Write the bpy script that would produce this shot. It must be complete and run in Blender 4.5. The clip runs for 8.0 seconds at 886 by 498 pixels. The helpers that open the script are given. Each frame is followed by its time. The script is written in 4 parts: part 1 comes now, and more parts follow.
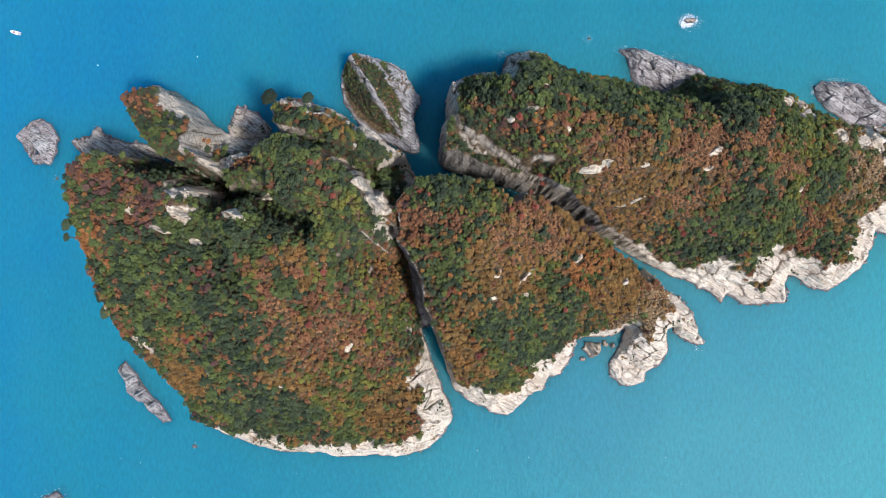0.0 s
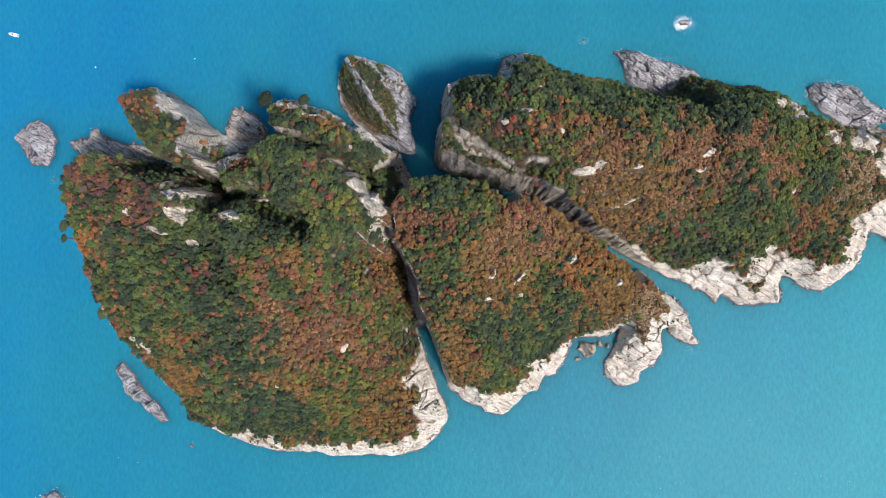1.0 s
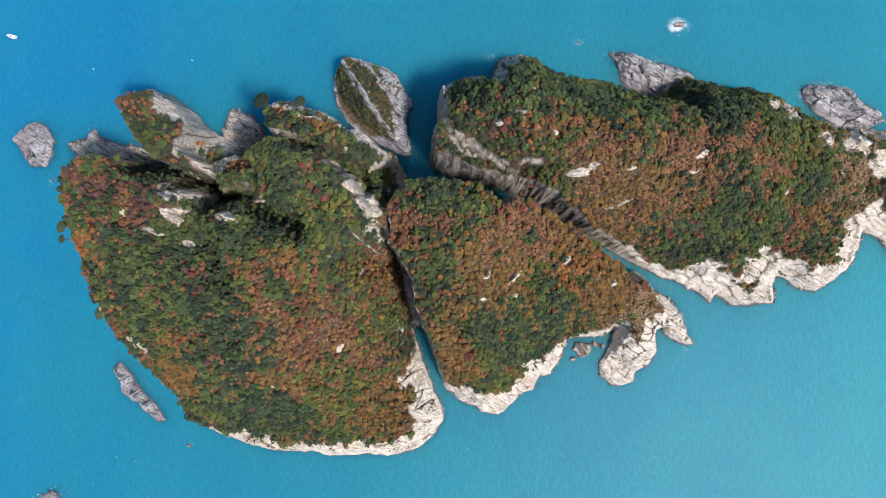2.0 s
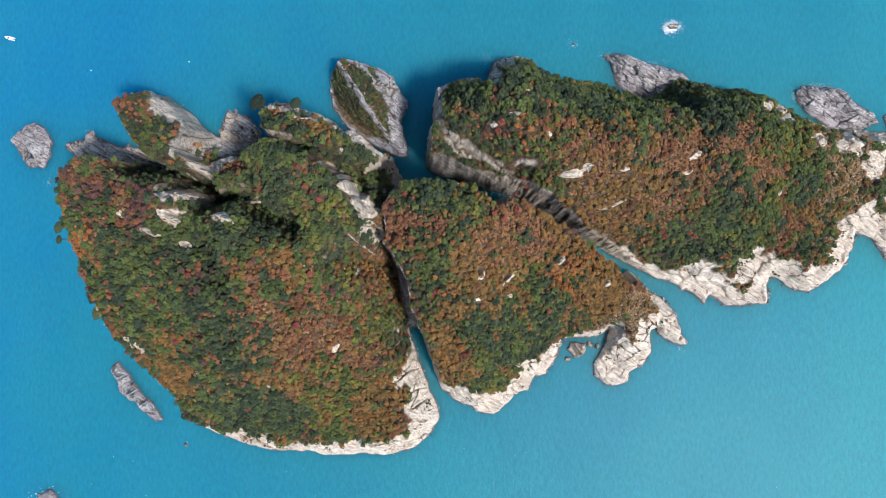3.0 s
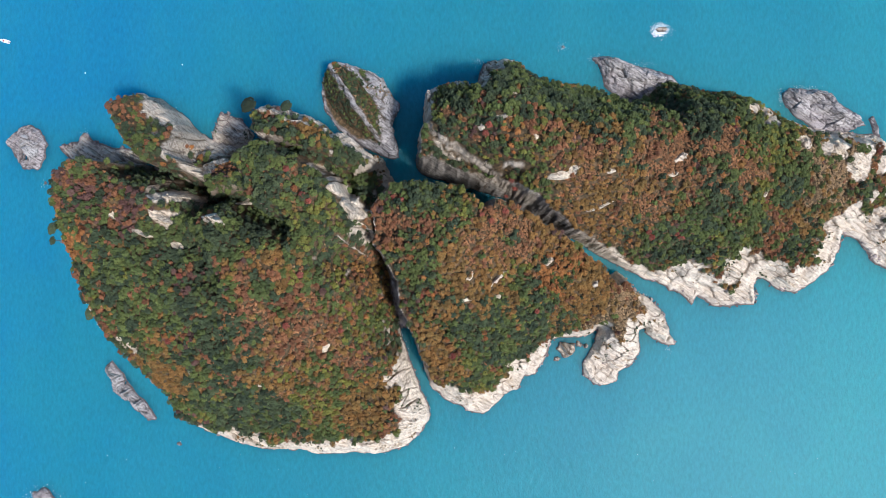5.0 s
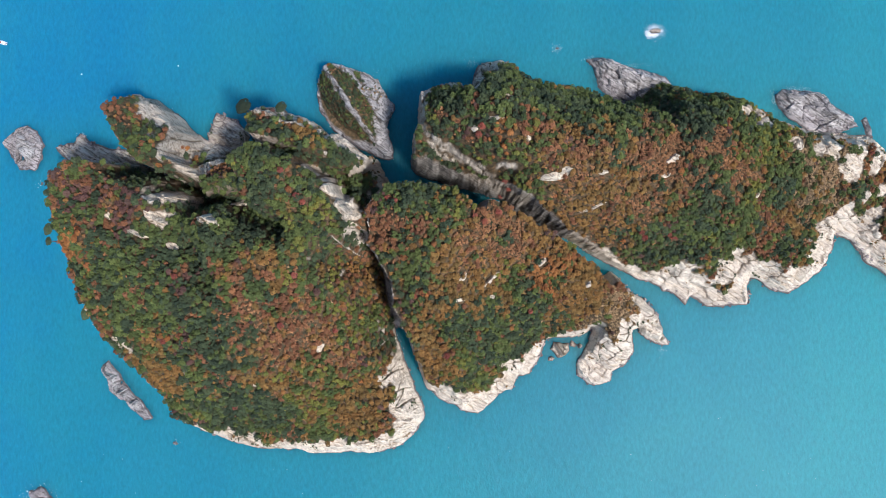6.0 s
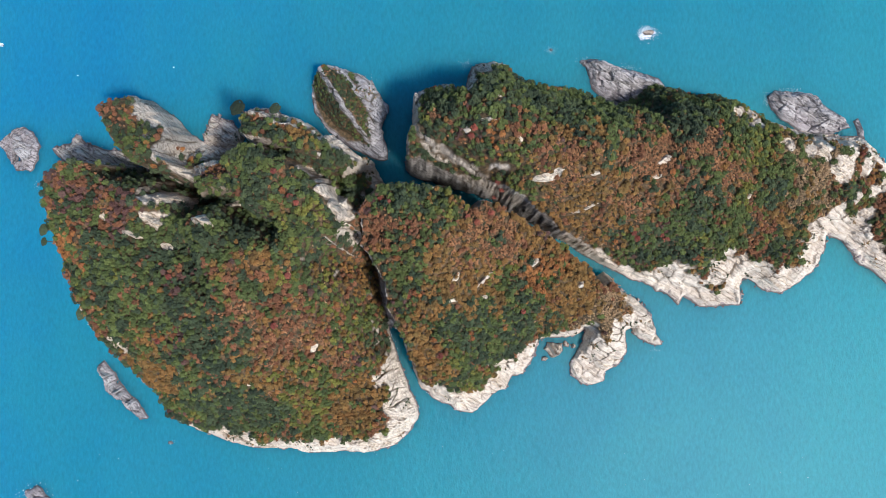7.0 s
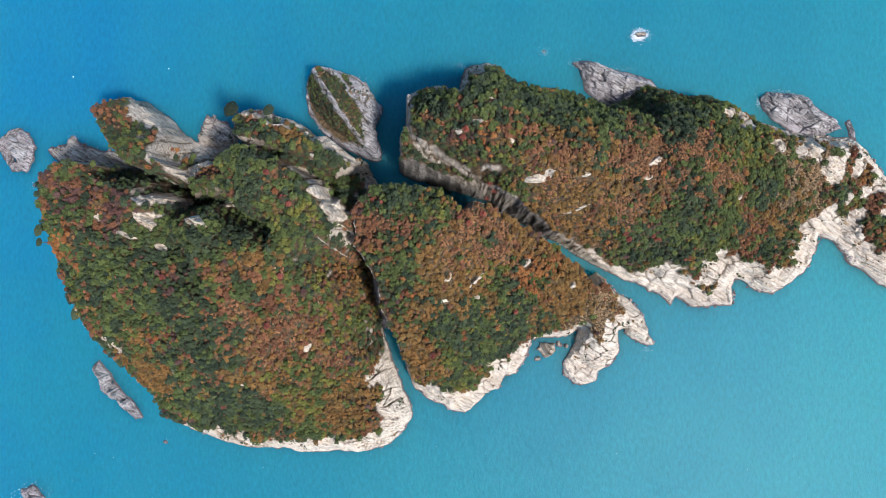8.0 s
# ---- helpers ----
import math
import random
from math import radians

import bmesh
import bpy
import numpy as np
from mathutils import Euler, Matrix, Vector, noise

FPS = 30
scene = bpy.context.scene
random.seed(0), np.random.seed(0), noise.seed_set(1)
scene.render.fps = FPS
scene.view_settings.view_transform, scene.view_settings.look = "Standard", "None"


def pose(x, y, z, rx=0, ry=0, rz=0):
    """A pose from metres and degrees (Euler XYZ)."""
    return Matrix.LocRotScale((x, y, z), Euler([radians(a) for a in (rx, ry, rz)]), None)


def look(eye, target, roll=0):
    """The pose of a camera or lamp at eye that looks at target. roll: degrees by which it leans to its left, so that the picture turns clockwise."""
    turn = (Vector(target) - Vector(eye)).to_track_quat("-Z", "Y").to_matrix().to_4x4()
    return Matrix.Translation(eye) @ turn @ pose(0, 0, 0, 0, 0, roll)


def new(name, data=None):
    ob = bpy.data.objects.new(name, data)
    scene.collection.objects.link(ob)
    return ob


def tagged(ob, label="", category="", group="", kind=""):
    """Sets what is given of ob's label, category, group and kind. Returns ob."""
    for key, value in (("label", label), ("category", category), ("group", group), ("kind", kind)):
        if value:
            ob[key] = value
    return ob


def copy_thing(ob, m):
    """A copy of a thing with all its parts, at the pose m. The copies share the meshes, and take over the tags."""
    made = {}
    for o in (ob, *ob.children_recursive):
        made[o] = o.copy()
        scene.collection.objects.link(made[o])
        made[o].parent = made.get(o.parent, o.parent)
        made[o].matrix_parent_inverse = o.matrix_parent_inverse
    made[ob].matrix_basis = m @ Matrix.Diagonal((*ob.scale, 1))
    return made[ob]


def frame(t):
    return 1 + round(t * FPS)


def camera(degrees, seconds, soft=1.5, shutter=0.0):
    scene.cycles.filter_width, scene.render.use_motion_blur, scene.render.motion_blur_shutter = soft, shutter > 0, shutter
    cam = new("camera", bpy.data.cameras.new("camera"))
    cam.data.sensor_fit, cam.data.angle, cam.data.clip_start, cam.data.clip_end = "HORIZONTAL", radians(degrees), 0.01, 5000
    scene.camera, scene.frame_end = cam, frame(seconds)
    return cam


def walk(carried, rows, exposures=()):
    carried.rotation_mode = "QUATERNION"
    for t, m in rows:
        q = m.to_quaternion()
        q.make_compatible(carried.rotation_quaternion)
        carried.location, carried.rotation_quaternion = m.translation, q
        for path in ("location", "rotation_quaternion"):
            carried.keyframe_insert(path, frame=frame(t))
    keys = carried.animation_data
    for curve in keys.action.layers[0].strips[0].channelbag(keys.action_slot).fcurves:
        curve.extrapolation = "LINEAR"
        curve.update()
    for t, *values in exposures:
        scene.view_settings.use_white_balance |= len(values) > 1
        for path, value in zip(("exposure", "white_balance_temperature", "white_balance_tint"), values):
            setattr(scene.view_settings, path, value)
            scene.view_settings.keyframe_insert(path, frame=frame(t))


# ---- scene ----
cam = camera(68.0, 8.0, soft=0.7)
# seconds, place in metres, turn in degrees: the camera looks straight down
PATH = [
    (0.0, -0.192, 129.883, 519.460, 0.144, -0.083, -2.028),
    (1.0, 3.234, 130.337, 522.570, 0.148, -0.076, -2.030),
    (2.0, 6.694, 130.691, 525.499, 0.152, -0.068, -2.028),
    (3.0, 10.274, 130.970, 528.292, 0.154, -0.059, -2.025),
    (4.0, 14.062, 131.199, 530.996, 0.155, -0.049, -2.018),
    (5.0, 18.144, 131.403, 533.658, 0.154, -0.039, -2.010),
    (6.0, 22.607, 131.605, 536.323, 0.153, -0.029, -1.998),
    (7.0, 27.538, 131.831, 539.037, 0.150, -0.017, -1.984),
    (8.0, 33.023, 132.105, 541.847, 0.145, -0.006, -1.968),
]
walk(cam, [(t, pose(x, y, z, rx, ry, rz)) for t, x, y, z, rx, ry, rz in PATH], exposures=((0.0, 0.40, 5720, 12), (8.0, 0.40, 5720, 12)))

# ---- daylight ----
SUN_WAY = Vector((0.42, -0.36, 0.98)).normalized()
world = bpy.data.worlds.new("sky")
world.use_nodes = True
scene.world = world
sky = world.node_tree.nodes.new("ShaderNodeTexSky")
sky.sky_type, sky.sun_disc, sky.dust_density = "NISHITA", False, 1.2
sky.sun_elevation, sky.sun_rotation = math.asin(SUN_WAY.z), math.atan2(SUN_WAY.x, SUN_WAY.y)
background = world.node_tree.nodes["Background"]
background.inputs["Strength"].default_value = 0.115
world.node_tree.links.new(sky.outputs["Color"], background.inputs["Color"])
sun_lamp = bpy.data.lights.new("sun", "SUN")
sun_lamp.energy, sun_lamp.angle, sun_lamp.color = 4.3, radians(8), (1.0, 0.93, 0.84)
sun = new("sun", sun_lamp)
sun.matrix_world = look(SUN_WAY * 900, (0, 0, 0))


# ---- materials ----
def material(name, rough=0.8, spec=0.3):
    m = bpy.data.materials.new(name)
    m.use_nodes = True
    b = m.node_tree.nodes["Principled BSDF"]
    b.inputs["Roughness"].default_value = rough
    b.inputs["Specular IOR Level"].default_value = spec
    return m, m.node_tree.nodes, m.node_tree.links, b


def node(nodes, kind, **values):
    n = nodes.new(kind)
    for key, value in values.items():
        n.inputs[key.replace("_", " ")].default_value = value
    return n


def noise_of(nodes, links, where, scale, detail=6, rough=0.6):
    n = node(nodes, "ShaderNodeTexNoise", Scale=scale, Detail=detail, Roughness=rough)
    links.new(where, n.inputs["Vector"])
    return n.outputs["Fac"]


def ramp(nodes, links, fac, *stops):
    r = nodes.new("ShaderNodeValToRGB")
    while len(r.color_ramp.elements) < len(stops):
        r.color_ramp.elements.new(0.5)
    for e, (at, colour) in zip(r.color_ramp.elements, stops):
        e.position, e.color = at, (*colour, 1) if len(colour) == 3 else colour
    links.new(fac, r.inputs["Fac"])
    return r.outputs["Color"]


def mix(nodes, links, fac, a, b, way="MIX"):
    n = nodes.new("ShaderNodeMix")
    n.data_type, n.blend_type = "RGBA", way
    for socket, value in ((n.inputs[0], fac), (n.inputs[6], a), (n.inputs[7], b)):
        if isinstance(value, (int, float)):
            socket.default_value = value
        elif isinstance(value, tuple):
            socket.default_value = (*value, 1)
        else:
            links.new(value, socket)
    return n.outputs[2]


def bump(nodes, links, b, height, strength, distance, before=None):
    n = node(nodes, "ShaderNodeBump", Strength=strength, Distance=distance)
    links.new(height, n.inputs["Height"])
    if before:
        links.new(before.outputs["Normal"], n.inputs["Normal"])
    links.new(n.outputs["Normal"], b.inputs["Normal"])
    return n


def place_of(nodes):
    return nodes.new("ShaderNodeNewGeometry").outputs["Position"]


def turned(nodes, links, where, turn, scale):
    m = nodes.new("ShaderNodeMapping")
    m.inputs["Rotation"].default_value = [radians(a) for a in turn]
    m.inputs["Scale"].default_value = scale
    links.new(where, m.inputs["Vector"])
    return m.outputs["Vector"]


def along(nodes, links, where, turn, stretch):
    m = nodes.new("ShaderNodeMapping")
    m.vector_type = "TEXTURE"
    m.inputs["Rotation"].default_value = [radians(a) for a in turn]
    m.inputs["Scale"].default_value = stretch
    links.new(where, m.inputs["Vector"])
    return m.outputs["Vector"]


def sea_material():
    m, n, l, b = material("sea_water", 0.5, 0.12)
    where = place_of(n)
    wide = noise_of(n, l, where, 0.004, 4, 0.55)
    drift = noise_of(n, l, turned(n, l, where, (0, 0, 25), (1, 0.35, 1)), 0.02, 5, 0.55)
    # bluer water to the north-west, greener and brighter to the south-east
    split = n.new("ShaderNodeSeparateXYZ")
    l.new(turned(n, l, where, (0, 0, 36), (0.0011, 0.0011, 0.0011)), split.inputs[0])
    blend = n.new("ShaderNodeMath")
    blend.operation = "MULTIPLY_ADD"
    l.new(wide, blend.inputs[0])
    blend.inputs[1].default_value = 0.9
    l.new(split.outputs["X"], blend.inputs[2])
    colour = ramp(n, l, blend.outputs[0], (0.0, (0.014, 0.160, 0.278)), (0.22, (0.017, 0.174, 0.244)), (0.5, (0.019, 0.180, 0.232)), (0.85, (0.029, 0.228, 0.252)))
    colour = mix(n, l, ramp(n, l, drift, (0.4, (0, 0, 0)), (0.75, (0.35, 0.35, 0.35))), colour, (0.028, 0.215, 0.262))
    # light and dark sides of small waves, painted into the water colour
    ripple_shading = noise_of(n, l, turned(n, l, where, (0, 0, -35), (1, 0.45, 1)), 0.4, 6, 0.7)
    colour = mix(n, l, 0.45, colour, ramp(n, l, ripple_shading, (0.32, (0.34, 0.34, 0.34)), (0.68, (0.64, 0.64, 0.64))), "OVERLAY")
    l.new(colour, b.inputs["Base Color"])
    b.subsurface_method = "RANDOM_WALK"
    b.inputs["Subsurface Weight"].default_value = 1.0
    b.inputs["Subsurface Radius"].default_value = (0.3, 0.8, 1.0)
    b.inputs["Subsurface Scale"].default_value = 95.0
    swell = noise_of(n, l, turned(n, l, where, (0, 0, 35), (1, 0.5, 1)), 0.16, 4, 0.6)
    first = bump(n, l, b, swell, 0.5, 0.8)
    bump(n, l, b, noise_of(n, l, turned(n, l, where, (0, 0, 20), (1, 0.6, 1)), 0.8, 4, 0.6), 0.5, 0.25, first)
    return m


def node_colour(n, l, where):
    c = node(n, "ShaderNodeTexNoise", Scale=0.2, Detail=4, Roughness=0.6)
    l.new(where, c.inputs["Vector"])
    grow = n.new("ShaderNodeVectorMath")
    grow.operation = "SCALE"
    grow.inputs["Scale"].default_value = 40.0
    l.new(c.outputs["Color"], grow.inputs[0])
    return grow.outputs[0]


def rock_colour(n, l, where, pale, mid, dark, lines=0.8):
    strata = noise_of(n, l, along(n, l, where, (12, 8, -35), (4.5, 0.62, 1.1)), 0.28, 8, 0.65)
    blotch = noise_of(n, l, where, 0.07, 5, 0.6)
    grain = noise_of(n, l, where, 1.1, 6, 0.7)
    colour = ramp(n, l, strata, (0.24, dark), (0.35, mid), (0.47, pale))
    colour = mix(n, l, ramp(n, l, blotch, (0.45, (0, 0, 0)), (0.7, (0.55, 0.55, 0.55))), colour, mid)
    bent = mix(n, l, 0.12, along(n, l, where, (10, 6, -35), (3.4, 0.9, 1.2)), node_colour(n, l, where), "ADD")
    # beds that show as level bands on the cliffs
    bands = noise_of(n, l, turned(n, l, where, (4, -6, 0), (0.02, 0.02, 0.55)), 1.0, 4, 0.6)
    colour = mix(n, l, ramp(n, l, bands, (0.40, (0.6 * lines, 0.6 * lines, 0.6 * lines)), (0.52, (0, 0, 0))), colour, dark)
    seams = noise_of(n, l, along(n, l, where, (10, 6, -35), (11, 0.8, 1.0)), 0.55, 5, 0.6)
    depth = ramp(n, l, seams, (0.41, (0.9, 0.9, 0.9)), (0.50, (0, 0, 0)))
    # seams go darkest where the grey and painted-shade tint lies
    shaded = n.new("ShaderNodeAttribute")
    shaded.attribute_name = "grey_shade"
    depth = mix(n, l, 1.0, depth, ramp(n, l, shaded.outputs["Fac"], (0.0, (lines, lines, lines)), (0.25, (1, 1, 1))), "MULTIPLY")
    colour = mix(n, l, depth, colour, dark)
    block = n.new("ShaderNodeTexVoronoi")
    block.feature = "DISTANCE_TO_EDGE"
    block.inputs["Scale"].default_value = 0.13
    l.new(bent, block.inputs["Vector"])
    colour = mix(n, l, ramp(n, l, block.outputs["Distance"], (0.0, (0.3, 0.3, 0.3)), (0.02, (0.2, 0.2, 0.2)), (0.04, (0, 0, 0))), colour, dark)
    colour = mix(n, l, 0.28, colour, ramp(n, l, grain, (0.3, (0.28, 0.28, 0.28)), (0.7, (0.72, 0.72, 0.72))), "OVERLAY")
    relief = mix(n, l, 0.5, strata, seams)
    return colour, relief, grain


def tide_and_lichen(n, l, where, colour, reach=3.2):
    split = n.new("ShaderNodeSeparateXYZ")
    l.new(where, split.inputs[0])
    level = n.new("ShaderNodeMath")
    level.operation = "MULTIPLY_ADD"
    l.new(noise_of(n, l, where, 0.35, 4, 0.6), level.inputs[0])
    level.inputs[1].default_value = -1.8
    l.new(split.outputs["Z"], level.inputs[2])
    wet = ramp(n, l, level.outputs[0], (0.0, (0.8, 0.8, 0.8)), (0.6, (0, 0, 0)))
    # a darker weathered band above the tide line
    band = n.new("ShaderNodeMath")
    band.operation = "MULTIPLY_ADD"
    l.new(split.outputs["Z"], band.inputs[0])
    band.inputs[1].default_value = 1.0 / reach
    lift = n.new("ShaderNodeMath")
    lift.operation = "MULTIPLY"
    l.new(noise_of(n, l, where, 0.22, 5, 0.65), lift.inputs[0])
    lift.inputs[1].default_value = -0.9
    l.new(lift.outputs[0], band.inputs[2])
    worn_or_shaded = ramp(n, l, band.outputs[0], (0.0, (0.85, 0.85, 0.85)), (0.3, (0, 0, 0)))
    colour = mix(n, l, worn_or_shaded, colour, (0.74, 0.71, 0.73), "MULTIPLY")
    return mix(n, l, wet, colour, (0.075, 0.065, 0.062))


def rock_material(name, pale, mid, dark, reach=3.2):
    m, n, l, b = material(name, 0.85, 0.25)
    where = place_of(n)
    colour, strata, grain = rock_colour(n, l, where, pale, mid, dark)
    l.new(tide_and_lichen(n, l, where, colour, reach), b.inputs["Base Color"])
    first = bump(n, l, b, strata, 1.0, 2.2)
    bump(n, l, b, grain, 0.7, 0.5, first)
    return m


def ground_material(name, pale, mid, dark, lines=0.8):
    """Rock where the ground is bare, leaf litter, soil and dry grass elsewhere."""
    m, n, l, b = material(name, 0.9, 0.2)
    where = place_of(n)
    colour, strata, grain = rock_colour(n, l, where, pale, mid, dark, lines)
    # greyer north rock, and the channel cliff's shade multiplied into the colour
    grey_shade = n.new("ShaderNodeAttribute")
    grey_shade.attribute_name = "grey_shade"
    colour = mix(n, l, grey_shade.outputs["Fac"], colour, (0.52, 0.55, 0.61), "MULTIPLY")
    colour = tide_and_lichen(n, l, where, colour)
    litter = ramp(n, l, noise_of(n, l, where, 0.35, 6, 0.7), (0.35, (0.030, 0.028, 0.015)), (0.5, (0.080, 0.055, 0.028)), (0.66, (0.17, 0.105, 0.055)))
    cover = n.new("ShaderNodeAttribute")
    cover.attribute_name = "bare"
    l.new(mix(n, l, cover.outputs["Fac"], litter, colour), b.inputs["Base Color"])
    first = bump(n, l, b, strata, 1.0, 2.2)
    bump(n, l, b, grain, 0.8, 0.6, first)
    return m


def leaf_material(name, low, high, third):
    m, n, l, b = material(name, 0.75, 0.15)
    geo = n.new("ShaderNodeNewGeometry")
    tone = n.new("ShaderNodeAttribute")
    tone.attribute_name = "tone"
    info = n.new("ShaderNodeObjectInfo")
    shift = n.new("ShaderNodeMath")
    shift.operation = "ADD"
    l.new(tone.outputs["Fac"], shift.inputs[0])
    l.new(info.outputs["Random"], shift.inputs[1])
    wrap = n.new("ShaderNodeMath")
    wrap.operation = "FRACT"
    l.new(shift.outputs[0], wrap.inputs[0])
    by_tree = ramp(n, l, wrap.outputs[0], (0.0, low), (0.6, high), (1.0, third))
    by_leaf = ramp(n, l, geo.outputs["Random Per Island"], (0.0, (0.34, 0.34, 0.34)), (1.0, (0.64, 0.64, 0.63)))
    spin = n.new("ShaderNodeMath")
    spin.operation = "MULTIPLY"
    l.new(wrap.outputs[0], spin.inputs[0])
    spin.inputs[1].default_value = 7.3
    again = n.new("ShaderNodeMath")
    again.operation = "FRACT"
    l.new(spin.outputs[0], again.inputs[0])
    by_tree = mix(n, l, 1.0, by_tree, ramp(n, l, again.outputs[0], (0.0, (0.64, 0.64, 0.66)), (1.0, (1.22, 1.21, 1.18))), "MULTIPLY")
    l.new(mix(n, l, 0.8, by_tree, by_leaf, "OVERLAY"), b.inputs["Base Color"])
    return m


def plain_material(name, colour, rough=0.6, spread=0.15, scale=3.0):
    m, n, l, b = material(name, rough, 0.4)
    where = place_of(n)
    low = tuple(c * (1 - spread) for c in colour)
    l.new(ramp(n, l, noise_of(n, l, where, scale, 5), (0.35, low), (0.65, colour)), b.inputs["Base Color"])
    return m


SEA = sea_material()
PALE_ROCK = ((0.70, 0.605, 0.475), (0.60, 0.51, 0.395), (0.26, 0.205, 0.16))
GREY_ROCK = ((0.52, 0.485, 0.455), (0.37, 0.345, 0.33), (0.14, 0.125, 0.12))
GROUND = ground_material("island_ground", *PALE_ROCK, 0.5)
GROUND_GREY = ground_material("island_ground_grey", *GREY_ROCK)
ROCK_GREY = rock_material("sea_worn_grey_rock", *GREY_ROCK, 8.5)
ROCK_PALE = rock_material("weathered_pale_rock", *PALE_ROCK)
ROCK_TAN = rock_material("tan_ledge_rock", (0.75, 0.645, 0.49), (0.61, 0.51, 0.38), (0.24, 0.185, 0.14))
ROCK_TIDE = rock_material("tide_stained_rock", (0.40, 0.335, 0.30), (0.30, 0.245, 0.225), (0.12, 0.095, 0.09))
BARK = plain_material("bark", (0.11, 0.075, 0.05), 0.9, 0.4, 2.0)
FOAM = plain_material("sea_foam", (0.78, 0.83, 0.85), 0.9, 0.35, 0.8)
LEAVES = {
    "dark": leaf_material("evergreen_leaves", (0.035, 0.049, 0.028), (0.052, 0.070, 0.035), (0.064, 0.080, 0.037)),
    "green": leaf_material("broadleaf_green", (0.072, 0.094, 0.030), (0.094, 0.114, 0.033), (0.060, 0.083, 0.030)),
    "lime": leaf_material("yellow_green_leaves", (0.125, 0.132, 0.030), (0.160, 0.150, 0.032), (0.096, 0.110, 0.030)),
    "amber": leaf_material("amber_leaves", (0.225, 0.116, 0.036), (0.192, 0.112, 0.036), (0.160, 0.104, 0.036)),
    "brown": leaf_material("brown_leaves", (0.250, 0.122, 0.058), (0.280, 0.140, 0.063), (0.208, 0.110, 0.055)),
    "rust": leaf_material("rust_leaves", (0.210, 0.092, 0.044), (0.176, 0.080, 0.042), (0.235, 0.108, 0.048)),
    "orange": leaf_material("orange_leaves", (0.290, 0.112, 0.036), (0.262, 0.122, 0.040), (0.235, 0.090, 0.036)),
    "red": leaf_material("red_leaves", (0.243, 0.066, 0.044), (0.203, 0.064, 0.046), (0.270, 0.084, 0.046)),
    "maroon": leaf_material("maroon_leaves", (0.120, 0.062, 0.050), (0.098, 0.060, 0.048), (0.142, 0.070, 0.054)),
    "straw": leaf_material("dry_grass", (0.340, 0.225, 0.120), (0.290, 0.195, 0.104), (0.240, 0.170, 0.088)),
}
KINDS = list(LEAVES)

# ---- plan ----
# shorelines at sea level: x, y, steepness of the flank above, width of bare rock behind it
LEFT_WEST_SHORE = [
    (-257, 199, 14, 1), (-258, 181, 14, 1), (-256, 163, 14, 1), (-253, 145, 14, 1), (-246, 124, 14, 1), (-234, 100, 14, 1), (-223, 74, 14, 1),
    (-211, 55, 14, 1), (-200, 32, 14, 1), (-195, 8, 5, 3),
]
LEFT_SOUTH_SHORE = [
    (-187, -2, 2.4, 9), (-173, -10, 2.4, 9), (-152, -19, 2, 16), (-132, -24, 2, 16), (-107, -27, 2, 16), (-80, -30, 2, 16), (-57, -30, 2, 16),
    (-34, -31, 2, 16), (-15, -26, 1.6, 24), (-3, -15, 1.6, 24), (4, -2, 1.6, 24), (2, 9, 1.6, 24),
]
LEFT_EAST_SHORE = [
    (-5, 20, 2.2, 18), (-5, 30, 2.2, 18), (-10, 40, 2.2, 18), (-14, 54, 2.8, 2), (-18, 66, 2.8, 1), (-20, 79, 3.0, 0.5), (-22, 98, 3.0, 0.5),
    (-26, 116, 3.0, 0.5), (-33, 129, 3.0, 0.5),
]
LEFT_NORTH_SHORE = [
    (-17, 133, 8, 0), (-13, 158, 8, 0), (-26, 172, 5, 0), (-41, 202, 4, 0), (-88, 217, 4, 0), (-120, 211, 4, 0), (-136, 204, 3, 6),
    (-155, 205, 3, 6), (-171, 202, 3, 6), (-176, 205, 3, 6), (-182, 207, 3, 6), (-204, 204, 12, 0), (-218, 208, 12, 0), (-235, 210, 12, 0),
]
LEFT_RIDGE = [
    (-129, 208, 10, 0), (-113, 218, 10, 0), (-93, 217, 10, 0), (-74, 213, 10, 0), (-49, 220, 4, 7), (-33, 207, 4, 7), (-17, 186, 4, 7),
    (-13, 156, 4, 7), (-27, 116, 3, 0), (-76, 103, 3, 0), (-111, 125, 3, 0), (-109, 153, 7, 2), (-118, 167, 7, 2), (-129, 185, 7, 2),
]
LEFT_FIN = [
    (-115, 227, 20, 4), (-108, 238, 20, 4), (-97, 240, 20, 4), (-79, 231, 20, 4), (-62, 223, 20, 4), (-48, 213, 20, 4), (-37, 206, 20, 4),
    (-26, 205, 2.6, 22), (-22, 197, 2.6, 22), (-22, 187, 2.6, 22), (-27, 178, 2.6, 22), (-39, 171, 4, 12), (-47, 172, 9, 1), (-60, 182, 9, 1),
    (-74, 191, 9, 1), (-88, 199, 9, 1), (-106, 205, 9, 1),
]
LEFT_CRAG = [
    (-220, 240, 14, 3), (-215, 251, 14, 3), (-205, 261, 14, 3), (-190, 251, 9, 10), (-177, 236, 9, 10), (-163, 228, 1.5, 20), (-140, 222, 1.5, 20),
    (-140, 203, 1.5, 18), (-143, 182, 3.8, 6), (-161, 176, 3.8, 2), (-179, 180, 3.8, 1), (-191, 193, 10, 3), (-204, 209, 10, 3), (-212, 224, 10, 3),
]
LEFT_SHELF = [
    (-291, 227, 0.9, 40), (-276, 230, 0.9, 40), (-269, 238, 0.9, 40), (-260, 230, 0.9, 40), (-242, 223, 0.9, 40), (-223, 220, 0.9, 40), (-215, 210, 0.9, 40),
    (-241, 204, 0.9, 40), (-281, 214, 0.9, 40),
]
